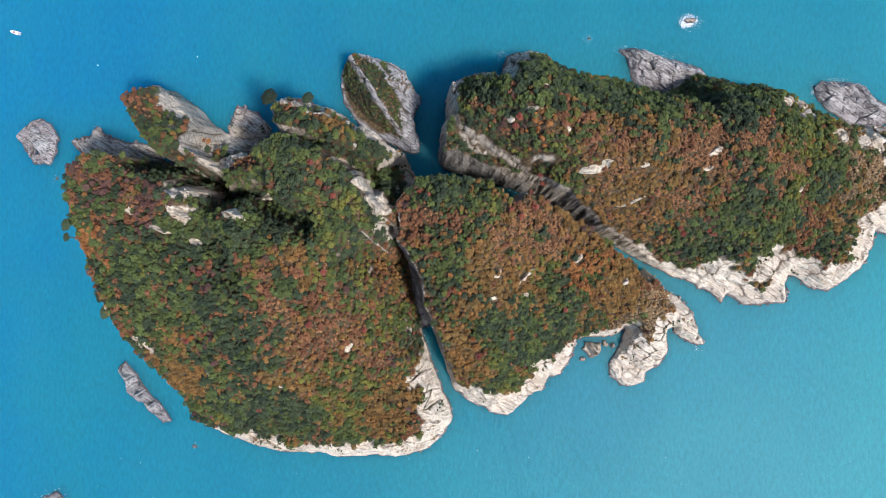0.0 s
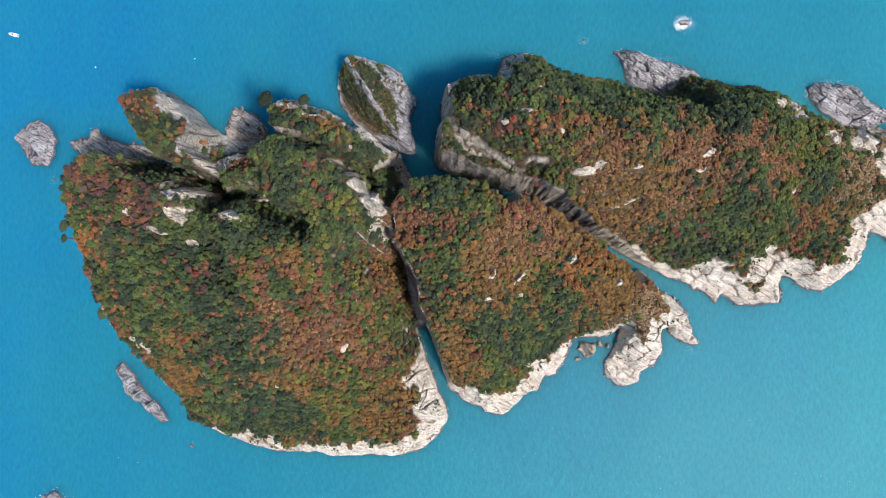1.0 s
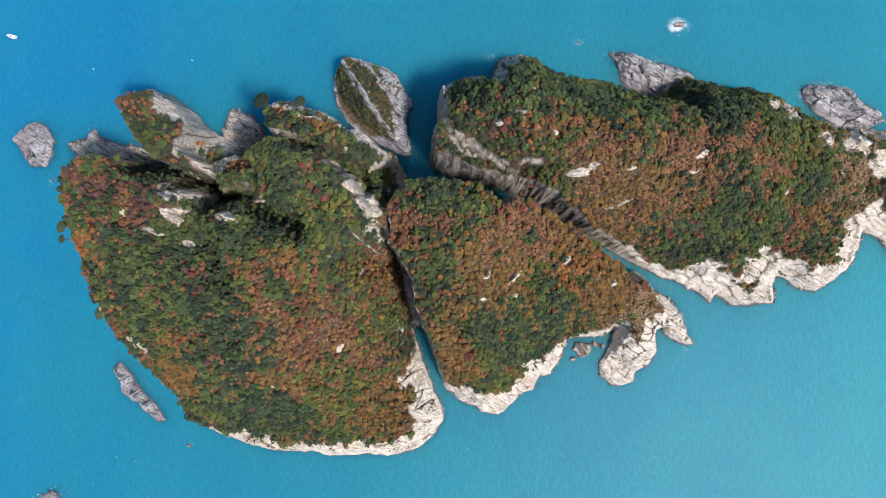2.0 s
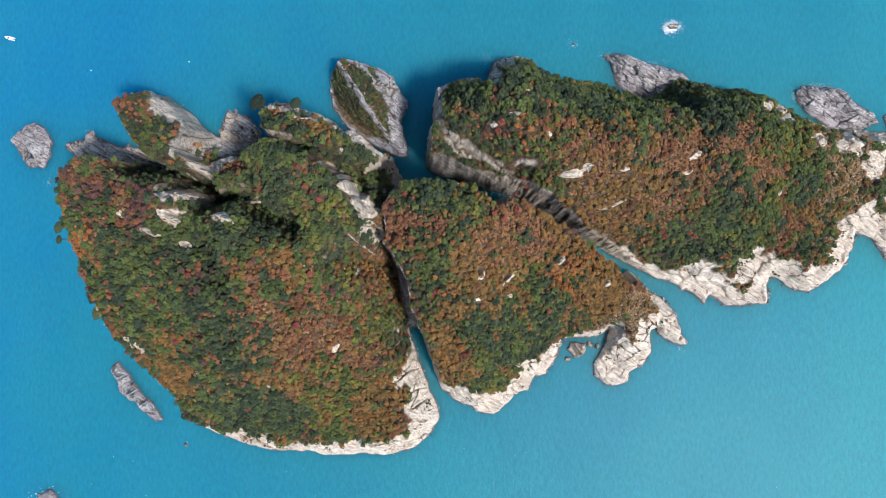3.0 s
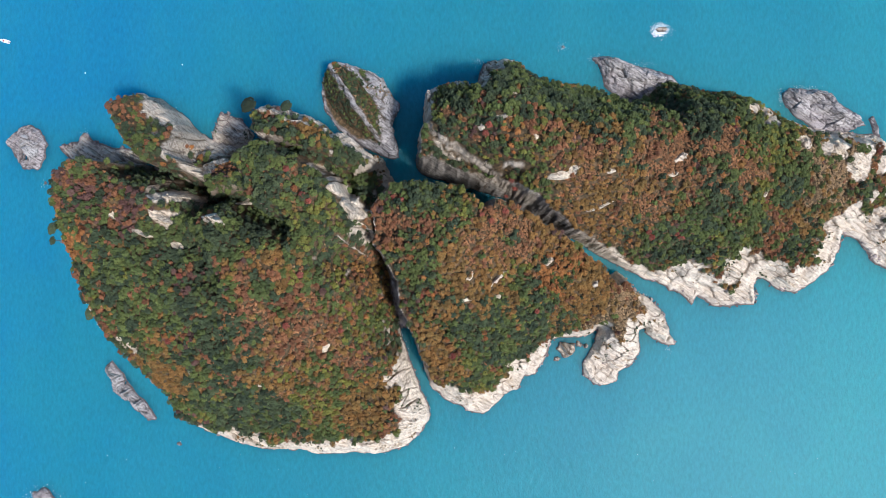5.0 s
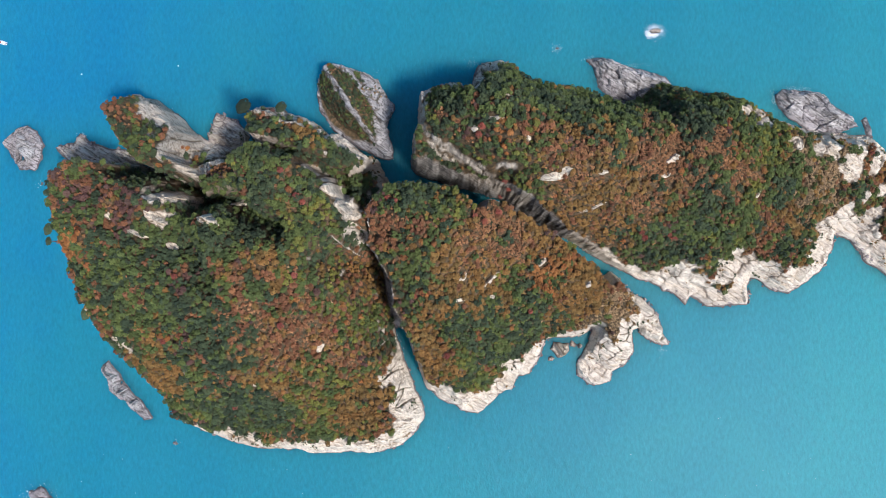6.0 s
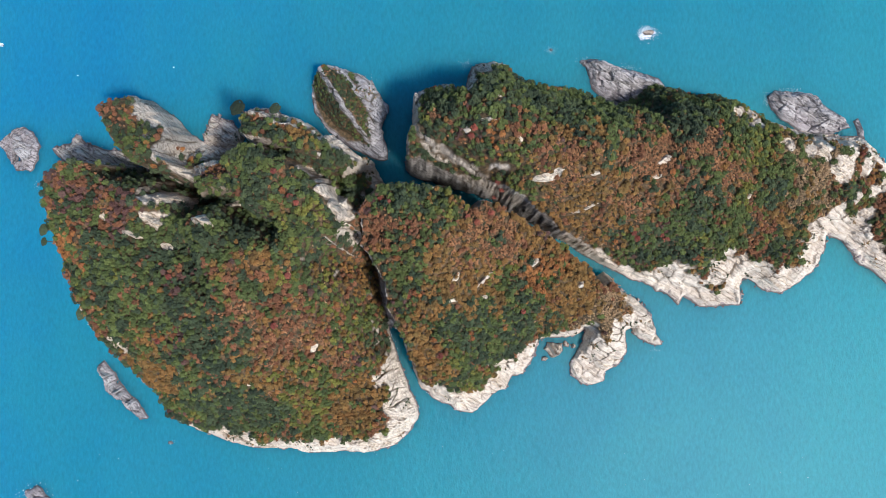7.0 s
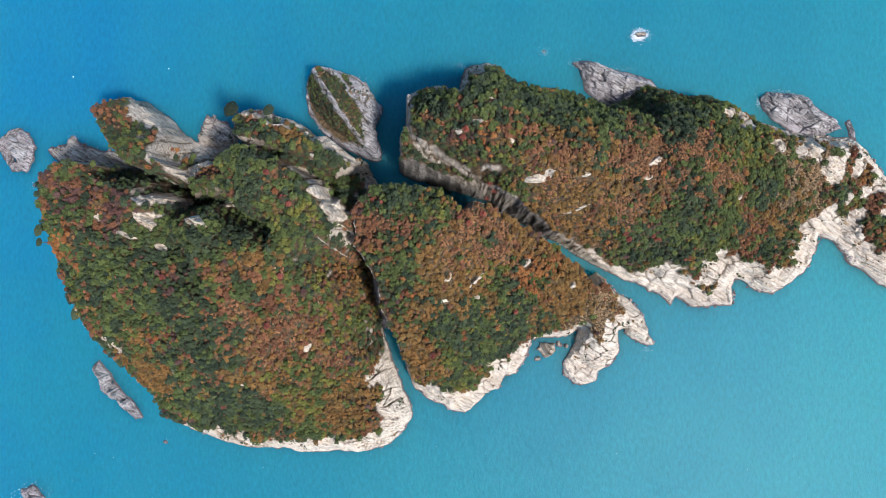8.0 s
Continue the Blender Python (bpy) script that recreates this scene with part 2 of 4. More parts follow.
CHANNEL_RUBBLE = [
    (-40, 140, 1.6, 60), (-28, 135, 1.6, 60), (-21, 121, 1.6, 60), (-16, 102, 1.6, 60), (-11, 76, 1.6, 60), (-14, 70, 1.6, 60), (-20, 73, 1.6, 60),
    (-24, 96, 1.6, 60), (-28, 115, 1.6, 60), (-35, 128, 1.6, 60),
]
LEFT_SKERRY = [
    (-168, 233, 1.2, 40), (-158, 249, 1.2, 40), (-142, 245, 1.2, 40), (-131, 231, 1.2, 40), (-134, 224, 1.2, 40), (-149, 217, 1.2, 40), (-165, 223, 1.2, 40),
]
MID_NORTH_SHORE = [
    (-31, 146, 22, 1), (-34, 162, 22, 1), (-28, 171, 22, 1), (-22, 173, 22, 1), (-20, 180, 22, 1), (-7, 182, 22, 1), (10, 183, 22, 1),
    (34, 178, 22, 1), (49, 163, 22, 1), (54, 170, 22, 1), (80, 159, 22, 1), (110, 141, 20, 1), (133, 122, 16, 1), (150, 107, 8, 2),
]
MID_EAST_SHORE = [
    (157, 111, 6, 2), (167, 102, 3, 4), (176, 94, 2.2, 7), (187, 86, 1.8, 9), (196, 74, 1.8, 26), (200, 63, 1.8, 26), (201, 55, 1.6, 26), (204, 48, 1.5, 26),
    (197, 48, 1.5, 26), (186, 53, 2, 26), (180, 58, 3, 26), (180, 63, 3, 26), (175, 61, 3, 26), (174, 50, 2, 26), (174, 43, 1.6, 26), (169, 34, 1.6, 26),
    (159, 29, 1.5, 26), (157, 21, 1.5, 26), (148, 18, 1.5, 26), (136, 19, 1.5, 26), (128, 26, 1.5, 26), (129, 36, 1.8, 26), (135, 44, 2.4, 22), (139, 56, 2.6, 14),
    (140, 63, 3, 5),
]
MID_SOUTH_SHORE = [
    (133, 58, 2, 5), (115, 58, 2, 5), (104, 55, 2, 5), (97, 39, 1.6, 18), (91, 27, 1.6, 18), (84, 26, 1.6, 18), (80, 28, 1.6, 18),
    (74, 17, 1.6, 18), (66, 14, 1.6, 18), (52, 1, 1.6, 18), (45, -2, 1.6, 18), (31, 4, 1.6, 18), (18, 11, 1.6, 18), (7, 19, 1.6, 18),
]
MID_WEST_SHORE = [
    (2, 29, 5, 4), (-1, 42, 6, 4), (-6, 55, 8, 3), (-9, 66, 10, 2), (-14, 78, 12, 1), (-18, 98, 12, 1), (-22, 112, 12, 1),
    (-30, 128, 12, 1), (-36, 137, 12, 1),
]
RIGHT_CHANNEL_SHORE = [
    (4, 194, 6, 8), (24, 186, 7, 7), (46, 180, 10, 5), (69, 171, 11, 4), (92, 156, 16, 3), (112, 142, 16, 3), (139, 126, 10, 4), (158, 115, 5, 6),
]
RIGHT_SOUTH_SHORE = [
    (172, 107, 1.5, 8), (182, 102, 1.5, 8), (197, 96, 1.3, 18), (200, 92, 1.3, 18), (210, 90, 1.3, 18), (219, 81, 1.3, 18), (224, 88, 1.3, 18),
    (229, 83, 1.3, 18), (238, 78, 1.3, 18), (249, 77, 1.3, 18), (269, 79, 1.3, 18), (270, 94, 1.3, 18), (273, 100, 1.3, 18), (282, 96, 1.3, 18),
    (289, 90, 1.3, 18), (304, 88, 1.3, 18), (315, 93, 1.3, 18), (330, 104, 1.3, 18),
]
RIGHT_EAST_SHORE = [
    (341, 122, 1.2, 24), (343, 132, 1.2, 24), (354, 128, 1.2, 24), (367, 112, 1.2, 24), (382, 98, 1.2, 24), (398, 87, 1.2, 24), (411, 83, 1.2, 24),
    (423, 100, 1.2, 24), (418, 137, 1.2, 24), (408, 170, 1.2, 22), (400, 180, 1.2, 22), (383, 204, 1.4, 20), (373, 214, 1.6, 16),
]
RIGHT_NORTH_SHORE = [
    (347, 216, 2.2, 15), (325, 220, 2.2, 15), (305, 227, 2.2, 15), (284, 234, 2.4, 12), (269, 246, 2.4, 9), (250, 252, 2.4, 4), (230, 255, 2.2, 3), (207, 262, 2.0, 4),
    (192, 258, 2.0, 3), (178, 248, 2.2, 2), (163, 244, 4, 4), (149, 250, 6, 7), (137, 257, 9, 5), (116, 255, 9, 5), (93, 261, 9, 5), (83, 281, 9, 5),
    (74, 287, 1.8, 18), (57, 281, 1.8, 18), (54, 270, 2.5, 14), (46, 247, 14, 7), (32, 256, 14, 7), (15, 253, 14, 7), (6, 247, 14, 7),
    (8, 227, 14, 7), (3, 227, 14, 3), (0, 211, 14, 3), (0, 199, 14, 3),
]
STACK = [
    (-73, 274, 8, 2), (-62, 283, 8, 2), (-42, 277, 8, 2), (-24, 268, 1.6, 9), (-12, 252, 1.6, 11), (-15, 244, 1.6, 11), (-21, 234, 1.6, 11),
    (-19, 226, 1.5, 10), (-15, 215, 1.5, 12), (-14, 209, 1.5, 12), (-21, 208, 1.5, 12), (-30, 211, 1.5, 8), (-48, 220, 2.4, 4), (-65, 234, 3.4, 3),
    (-74, 250, 4, 2), (-76, 264, 4, 2),
]
NORTH_ROCK = [
    (146, 284, 1.3, 60), (159, 284, 1.3, 60), (174, 278, 1.3, 60), (187, 275, 1.3, 60), (208, 268, 1.3, 60), (219, 255, 1.3, 60), (219, 237, 1.3, 60),
    (186, 235, 1.3, 60), (163, 250, 1.3, 60), (156, 262, 1.3, 60), (152, 275, 1.3, 60),
]
NE_SLAB = [
    (298, 248, 1.5, 60), (305, 254, 1.5, 60), (324, 250, 1.5, 60), (342, 247, 1.5, 60), (346, 240, 1.5, 60), (355, 233, 1.5, 60), (365, 220, 1.5, 60),
    (345, 215, 1.5, 60), (322, 219, 1.5, 60), (309, 230, 1.5, 60), (301, 238, 1.5, 60),
]
WEST_ROCK = [
    (-334, 232, 1.4, 60), (-323, 243, 1.4, 60), (-313, 245, 1.4, 60), (-304, 238, 1.4, 60), (-298, 229, 1.4, 60), (-301, 217, 1.4, 60), (-308, 208, 1.4, 60),
    (-320, 209, 1.4, 60), (-327, 222, 1.4, 60),
]
SLIVER = [
    (-258, 44, 1.4, 60), (-252, 52, 1.4, 60), (-243, 42, 1.4, 60), (-233, 23, 1.4, 60), (-218, 4, 1.4, 60), (-218, 2, 1.4, 60), (-226, 2, 1.4, 60),
    (-238, 14, 1.4, 60), (-254, 26, 1.4, 60), (-255, 35, 1.4, 60),
]
NE_BIT = [
    (366, 227, 1.5, 60), (371, 229, 1.5, 60), (377, 219, 1.5, 60), (377, 212, 1.5, 60), (371, 216, 1.5, 60),
]
# heights of the ground: x, y, z
LEFT_BODY_TOPS = [
    (-172, 177, 86), (-133, 158, 105), (-56, 150, 105), (-95, 126, 112), (-64, 69, 73), (-94, 34, 67), (-160, 52, 79),
    (-188, 110, 97), (-223, 150, 92), (-119, 164, 86), (-37, 98, 57), (-235, 183, 82), (-206, 163, 86), (-236, 145, 76),
    (-222, 110, 82), (-208, 83, 78), (-202, 60, 63), (-193, 35, 39), (-174, 14, 34), (-140, 11, 35), (-101, 2, 38),
    (-61, -6, 30), (-34, 3, 36), (-24, 26, 26), (-28, 51, 42), (-39, 69, 52), (-52, 92, 71), (-78, 95, 96),
    (-126, 101, 109), (-156, 90, 95), (-120, 63, 95), (-165, 117, 100), (-158, 147, 84), (-151, 193, 46), (-133, 175, 77),
    (-158, 177, 61), (-170, 160, 82), (-35, 140, 77),
]
LEFT_RIDGE_TOPS = [
    (-51, 175, 107), (-56, 150, 105), (-64, 193, 108), (-70, 201, 113), (-107, 181, 99), (-87, 185, 120), (-98, 162, 107),
    (-40, 159, 94),
]
LEFT_FIN_TOPS = [
    (-90, 224, 87), (-67, 217, 88), (-40, 210, 68), (-108, 236, 77), (-86, 233, 70), (-57, 211, 85), (-24, 201, 15),
    (-36, 193, 79), (-34, 179, 57), (-46, 188, 88),
]
LEFT_CRAG_TOPS = [
    (-204, 250, 55), (-169, 208, 84), (-209, 240, 71), (-203, 256, 44), (-186, 241, 33), (-163, 227, 37), (-158, 198, 75),
    (-151, 193, 49), (-183, 196, 80),
]
MID_BODY_TOPS = [
    (57, 112, 74), (93, 120, 71), (7, 169, 106), (-10, 137, 90), (45, 145, 99), (13, 68, 61), (51, 83, 61),
    (98, 80, 45), (129, 102, 56), (142, 77, 36), (100, 146, 69), (-16, 169, 95), (157, 58, 24), (39, 49, 46),
    (-15, 110, 74), (4, 102, 81), (19, 94, 81), (31, 23, 22), (62, 29, 11), (89, 51, 13), (108, 63, 9),
    (127, 73, 27), (162, 89, 26), (21, 174, 91), (40, 165, 97), (67, 156, 85), (83, 149, 80), (117, 129, 59),
    (141, 108, 45), (35, 117, 87), (172, 71, 21), (28, 140, 108),
]
RIGHT_WEST_TOPS = [
    (23, 215, 90), (102, 181, 103), (58, 214, 119), (76, 198, 113), (127, 158, 75), (130, 203, 110), (32, 243, 83),
    (12, 210, 82), (23, 196, 56), (3, 204, 56), (11, 198, 54), (42, 187, 62), (60, 178, 64), (84, 165, 76),
    (111, 146, 56), (140, 129, 33), (12, 239, 71), (49, 232, 111), (89, 251, 64), (115, 257, 34), (134, 254, 25),
    (98, 226, 97), (73, 280, 11),
]
RIGHT_EAST_TOPS = [
    (185, 191, 89), (168, 140, 55), (181, 229, 72), (250, 163, 64), (303, 201, 52), (217, 153, 63), (212, 122, 34),
    (283, 124, 21), (165, 119, 21), (193, 109, 14), (218, 99, 8), (233, 108, 23), (260, 120, 23), (165, 225, 73),
    (213, 237, 52), (235, 227, 57), (260, 214, 56), (280, 204, 62), (364, 188, 24), (339, 170, 34), (351, 141, 2),
    (324, 119, 3), (292, 111, 20), (308, 170, 43), (152, 184, 95), (212, 183, 87), (373, 126, 6),
]
OUTCROPS_WEST = [
    (-171, 178, 21, 11, -17, 10), (-174, 160, 20, 9, -37, 8), (-185, 150, 18, 5, -27, 4), (-206, 163, 9, 6, -52, 4), (-162, 141, 9, 5, -22, 3), (-133, 158, 22, 8, -14, 9), (-122, 171, 14, 6, 8, 4),
    (-159, 52, 11, 4, -47, 3), (-139, 31, 6, 5, -62, 3), (-112, 41, 6, 4, 18, 3), (-65, 66, 9, 5, 58, 4), (37, 112, 12, 3, 63, 3), (56, 111, 16, 4, 43, 4), (93, 121, 12, 7, 33, 4),
    (57, 97, 5, 4, 58, 3), (34, 96, 12, 3, 3, 2),
]
OUTCROPS_EAST = [
    (-51, 174, 14, 8, -42, 5), (-42, 162, 20, 11, -67, 6), (-65, 190, 14, 3, -42, 3), (-35, 142, 10, 6, 58, 4), (99, 179, 24, 5, 8, 4), (106, 182, 6, 5, 38, 4), (131, 179, 9, 3, -2, 3),
    (129, 158, 18, 3, 18, 3), (182, 190, 13, 5, 38, 4), (177, 177, 8, 4, 13, 3), (251, 164, 9, 4, 58, 4), (60, 215, 13, 4, -2, 3), (68, 231, 10, 3, -17, 3), (46, 211, 6, 5, -32, 3),
    (79, 203, 5, 4, -12, 3),
]
OUTCROPS_FAR = [
    (314, 201, 20, 12, -32, 4), (329, 181, 22, 10, -42, 4), (283, 201, 12, 4, 68, 3), (128, 104, 8, 5, 18, 3),
]
# clefts in the ground: line, depth, width
LEFT_CLEFTS = [
    ([(-212, 202), (-196, 197), (-182, 193), (-168, 189), (-157, 180)], 46, 7),
    ([(-157, 180), (-150, 171), (-139, 174), (-123, 176), (-113, 165), (-100, 156), (-91, 152)], 30, 8),
    ([(-150, 142), (-143, 133), (-139, 123), (-133, 116)], 15, 7),
    ([(-84, 206), (-76, 201), (-66, 195), (-56, 190), (-46, 186), (-43, 174)], 34, 5),
]
# sharp crests: line with heights, fall to its left, fall to its right
NORTH_ROCK_CREST = [([(148, 282, 3), (162, 276, 11), (183, 268, 14), (206, 260, 10)], 1.7, 0.75)]
SLAB_CREST = [([(297, 251, 3), (313, 248, 11), (332, 242, 15), (340, 229, 11), (356, 218, 5)], 1.4, 0.7)]
STACK_CRESTS = [
    ([(-68, 281, 14), (-65, 277, 24), (-60, 268, 31), (-52, 256, 34), (-44, 243, 29), (-37, 232, 19), (-27, 220, 9), (-18, 211, 3)], 0.55, 1.9),
    ([(-60, 281, 18), (-55, 279, 25), (-43, 271, 32), (-34, 260, 33), (-30, 252, 29), (-23, 241, 17), (-21, 227, 7)], 1.3, 0.65),
]
LEFT_CRESTS = [
    ([(-113, 231, 62), (-103, 234, 82), (-89, 226, 89), (-74, 221, 89), (-54, 211, 82), (-40, 205, 68), (-22, 200, 20)], 2.6, 0.8),
    ([(-148, 178, 84), (-130, 181, 90), (-119, 182, 95), (-109, 175, 101), (-101, 167, 107), (-90, 153, 109)], 1.6, 2.0),
]
# ledges where the ground breaks off to the right of the line: line, drop
SCARP = [(12, 220), (16, 213), (23, 208), (33, 202), (42, 195), (53, 189), (62, 184)]
LOWER_SCARP = [(15, 210), (23, 203), (35, 197)]
MID_LEDGE = [(62, 190), (75, 187)]
RIDGE_SCARP = [(-39, 157), (-46, 168), (-51, 177), (-56, 185), (-65, 191), (-72, 194)]
WOODS_WEST = [
    (-226, 180, 26, "maroon"), (-195, 163, 18, "maroon"), (-242, 142, 13, "orange"), (-192, 129, 34, "dark"), (-166, 95, 40, "dark"), (-143, 123, 24, "maroon"),
    (-115, 156, 26, "dark"), (-99, 129, 18, "amber"), (-70, 128, 24, "lime"), (-93, 88, 36, "rust"), (-75, 70, 26, "rust"), (-52, 96, 22, "lime"),
    (-125, 63, 26, "dark"), (-150, 75, 20, "maroon"), (-180, 56, 22, "amber"), (-99, 51, 28, "amber"), (-150, 17, 30, "dark"), (-117, 12, 22, "dark"),
    (-70, 20, 28, "lime"), (-51, 12, 24, "amber"), (-74, 48, 20, "lime"), (-66, 157, 26, "lime"), (-82, 183, 28, "dark"), (-97, 200, 24, "dark"),
    (-72, 175, 12, "rust"), (-69, 213, 18, "amber"), (-89, 224, 18, "maroon"), (-58, 201, 20, "lime"), (-194, 229, 14, "dark"), (-175, 211, 11, "rust"),
]
WOODS_MID = [
    (-1, 167, 24, "dark"), (21, 162, 24, "lime"), (-9, 145, 22, "rust"), (9, 129, 22, "dark"), (39, 132, 26, "brown"), (26, 125, 16, "amber"),
    (47, 109, 24, "amber"), (74, 131, 24, "brown"), (96, 138, 20, "amber"), (104, 114, 20, "orange"), (71, 111, 16, "lime"), (121, 105, 20, "amber"),
    (31, 76, 24, "dark"), (43, 84, 12, "lime"), (61, 83, 12, "lime"), (76, 66, 12, "lime"), (19, 85, 12, "amber"), (59, 70, 30, "dark"),
    (90, 76, 26, "dark"), (119, 83, 20, "amber"), (14, 54, 20, "amber"), (35, 43, 24, "lime"), (51, 92, 18, "amber"),
]
# lime at (223, 227) and (237, 142) paints haze over darker green wood
WOODS_EAST = [
    (24, 236, 24, "dark"), (31, 226, 12, "brown"), (62, 241, 40, "dark"), (102, 235, 36, "dark"), (139, 224, 34, "dark"), (191, 230, 34, "dark"),
    (223, 227, 20, "lime"), (45, 215, 13, "maroon"), (59, 206, 10, "orange"), (85, 210, 26, "rust"), (124, 205, 24, "amber"), (152, 202, 34, "brown"),
    (194, 202, 34, "brown"), (164, 180, 36, "brown"), (118, 184, 26, "brown"), (229, 176, 32, "brown"), (78, 186, 22, "lime"), (83, 176, 20, "amber"),
    (129, 167, 26, "amber"), (156, 166, 26, "amber"), (177, 135, 30, "dark"), (205, 142, 34, "dark"), (202, 162, 20, "dark"), (237, 142, 28, "lime"),
    (277, 177, 22, "dark"), (243, 205, 22, "lime"), (267, 201, 24, "lime"), (285, 132, 18, "dark"), (274, 141, 18, "rust"), (294, 185, 28, "straw"),
    (317, 193, 24, "straw"), (152, 77, 18, "straw"), (152, 122, 16, "straw"), (297, 153, 22, "amber"), (50, 187, 20, "dark"), (19, 198, 20, "dark"),
    (44, 243, 22, "dark"), (81, 235, 24, "dark"), (122, 234, 24, "dark"), (161, 223, 24, "dark"), (177, 231, 22, "dark"), (212, 235, 22, "dark"),
    # dark stands by the fin also carry the ridge's shade in leaf colour
    (233, 221, 20, "dark"), (115, 220, 22, "dark"), (-220, 196, 18, "dark"), (-159, 154, 22, "dark"), (-129, 145, 20, "dark"), (-84, 208, 10, "dark"),
    (-69, 203, 10, "dark"), (-54, 193, 10, "dark"), (-47, 189, 8, "dark"), (300, 177, 20, "straw"), (309, 163, 18, "straw"), (283, 194, 14, "straw"),
    (344, 167, 9, "dark"), (330, 153, 12, "straw"), (-204, 238, 10, "rust"), (-191, 225, 12, "dark"), (-172, 200, 12, "dark"), (-157, 206, 12, "dark"),
    (140, 75, 14, "straw"), (172, 82, 10, "straw"), (-44, 244, 40, "dark"), (-52, 262, 30, "dark"), (-219, 172, 16, "dark"), (-210, 183, 14, "rust"),
    (-245, 158, 12, "dark"), (-238, 134, 12, "dark"), (-43, 111, 16, "amber"), (-70, 113, 16, "dark"), (-55, 131, 14, "dark"), (-98, 107, 14, "dark"),
    (141, 195, 16, "dark"), (173, 206, 14, "lime"), (135, 177, 14, "amber"), (187, 169, 14, "amber"), (-62, 272, 20, "dark"),
]
BRIGHT_TREES_WEST = [
    (-188, 233, "dark"), (-185, 229, "dark"), (-180, 225, "dark"), (-186, 226, "lime"), (-176, 221, "rust"), (-172, 217, "rust"), (-178, 219, "lime"),
    (-164, 208, "orange"), (-158, 204, "dark"), (-154, 207, "dark"), (-152, 208, "lime"), (-171, 198, "dark"), (-167, 194, "dark"), (-164, 190, "dark"),
    (-201, 249, "dark"), (-206, 247, "dark"), (-213, 235, "rust"), (-75, 119, "red"), (-86, 86, "red"), (-49, 96, "orange"), (-48, 83, "orange"),
    (-63, 107, "maroon"), (-154, 121, "red"), (-159, 124, "maroon"), (-224, 149, "orange"), (-221, 152, "orange"), (-219, 130, "orange"), (-218, 127, "orange"),
    (-43, 101, "rust"), (-55, 78, "red"), (47, 67, "orange"), (46, 71, "orange"), (19, 68, "orange"), (21, 62, "orange"), (23, 55, "red"),
    (85, 85, "red"), (72, 72, "orange"), (168, 140, "red"), (172, 136, "red"), (99, 162, "amber"), (119, 99, "amber"), (9, 138, "orange"),
    (-4, 128, "orange"), (5, 114, "orange"), (17, 136, "orange"), (45, 154, "red"), (51, 150, "red"), (61, 156, "red"), (-66, 166, "red"),
    (-70, 170, "red"),
]
BRIGHT_TREES_EAST = [
    (-74, 174, "orange"), (-78, 186, "red"), (-165, 79, "orange"), (-169, 81, "orange"), (-168, 77, "red"), (-87, 63, "orange"), (-147, 42, "rust"),
    (-93, 36, "orange"), (-134, 22, "red"), (-64, 51, "lime"), (-66, 47, "lime"), (-68, 50, "lime"), (-29, 25, "amber"), (123, 209, "amber"),
    (186, 180, "orange"), (158, 242, "dark"), (210, 176, "orange"), (251, 181, "orange"), (269, 143, "orange"), (266, 137, "rust"), (51, 211, "red"),
    (60, 208, "orange"), (49, 207, "red"), (68, 179, "red"), (72, 175, "red"), (70, 173, "red"), (-170, 217, "orange"), (-164, 210, "orange"),
    (-177, 200, "orange"), (-165, 208, "orange"), (-208, 240, "rust"), (-204, 238, "rust"),
]
BARE_SPOTS = [
    (244, 106, 13), (262, 110, 11), (251, 122, 7), (310, 200, 13), (337, 186, 12), (355, 163, 6), (282, 201, 6),
    (335, 142, 7), (264, 221, 10), (251, 228, 7), (-202, 72, 7), (-209, 77, 5), (-153, 214, 10), (-153, 194, 9),
    (144, 56, 8), (-46, 173, 5), (-41, 166, 6), (-37, 158, 5), (-50, 178, 4), (-68, 193, 3), (-61, 189, 3),
    (-55, 183, 4), (-32, 142, 2.5), (-19, 115, 2), (-174, 176, 7), (-171, 159, 7), (-185, 223, 3.5), (-171, 205, 4),
    (-161, 194, 5), (-195, 241, 5), (-178, 194, 4), (322, 206, 10), (346, 202, 11), (362, 186, 9), (374, 168, 9), (372, 150, 6),
]


# ---- terrain arithmetic ----
TABLE = np.random.RandomState(11).rand(256, 256)


def value_noise(x, y):
    xi, yi = np.floor(x).astype(int), np.floor(y).astype(int)
    u, v = x - xi, y - yi
    u, v = u * u * (3 - 2 * u), v * v * (3 - 2 * v)
    a, b = TABLE[xi & 255, yi & 255], TABLE[(xi + 1) & 255, yi & 255]
    c, d = TABLE[xi & 255, (yi + 1) & 255], TABLE[(xi + 1) & 255, (yi + 1) & 255]
    return (a * (1 - u) + b * u) * (1 - v) + (c * (1 - u) + d * u) * v


def fbm(x, y, size, octaves=4, seed=0):
    """Smooth noise from about -1 to 1, with bumps of that size in metres."""
    total, weight = 0.0, 0.0
    for i in range(octaves):
        s, a = 2.0 ** i / size, 0.55 ** i
        total = total + a * (2 * value_noise(x * s + 17.3 * seed + 5.1 * i, y * s + 9.7 * seed + 3.3 * i) - 1)
        weight += a
    return total / weight * 1.6


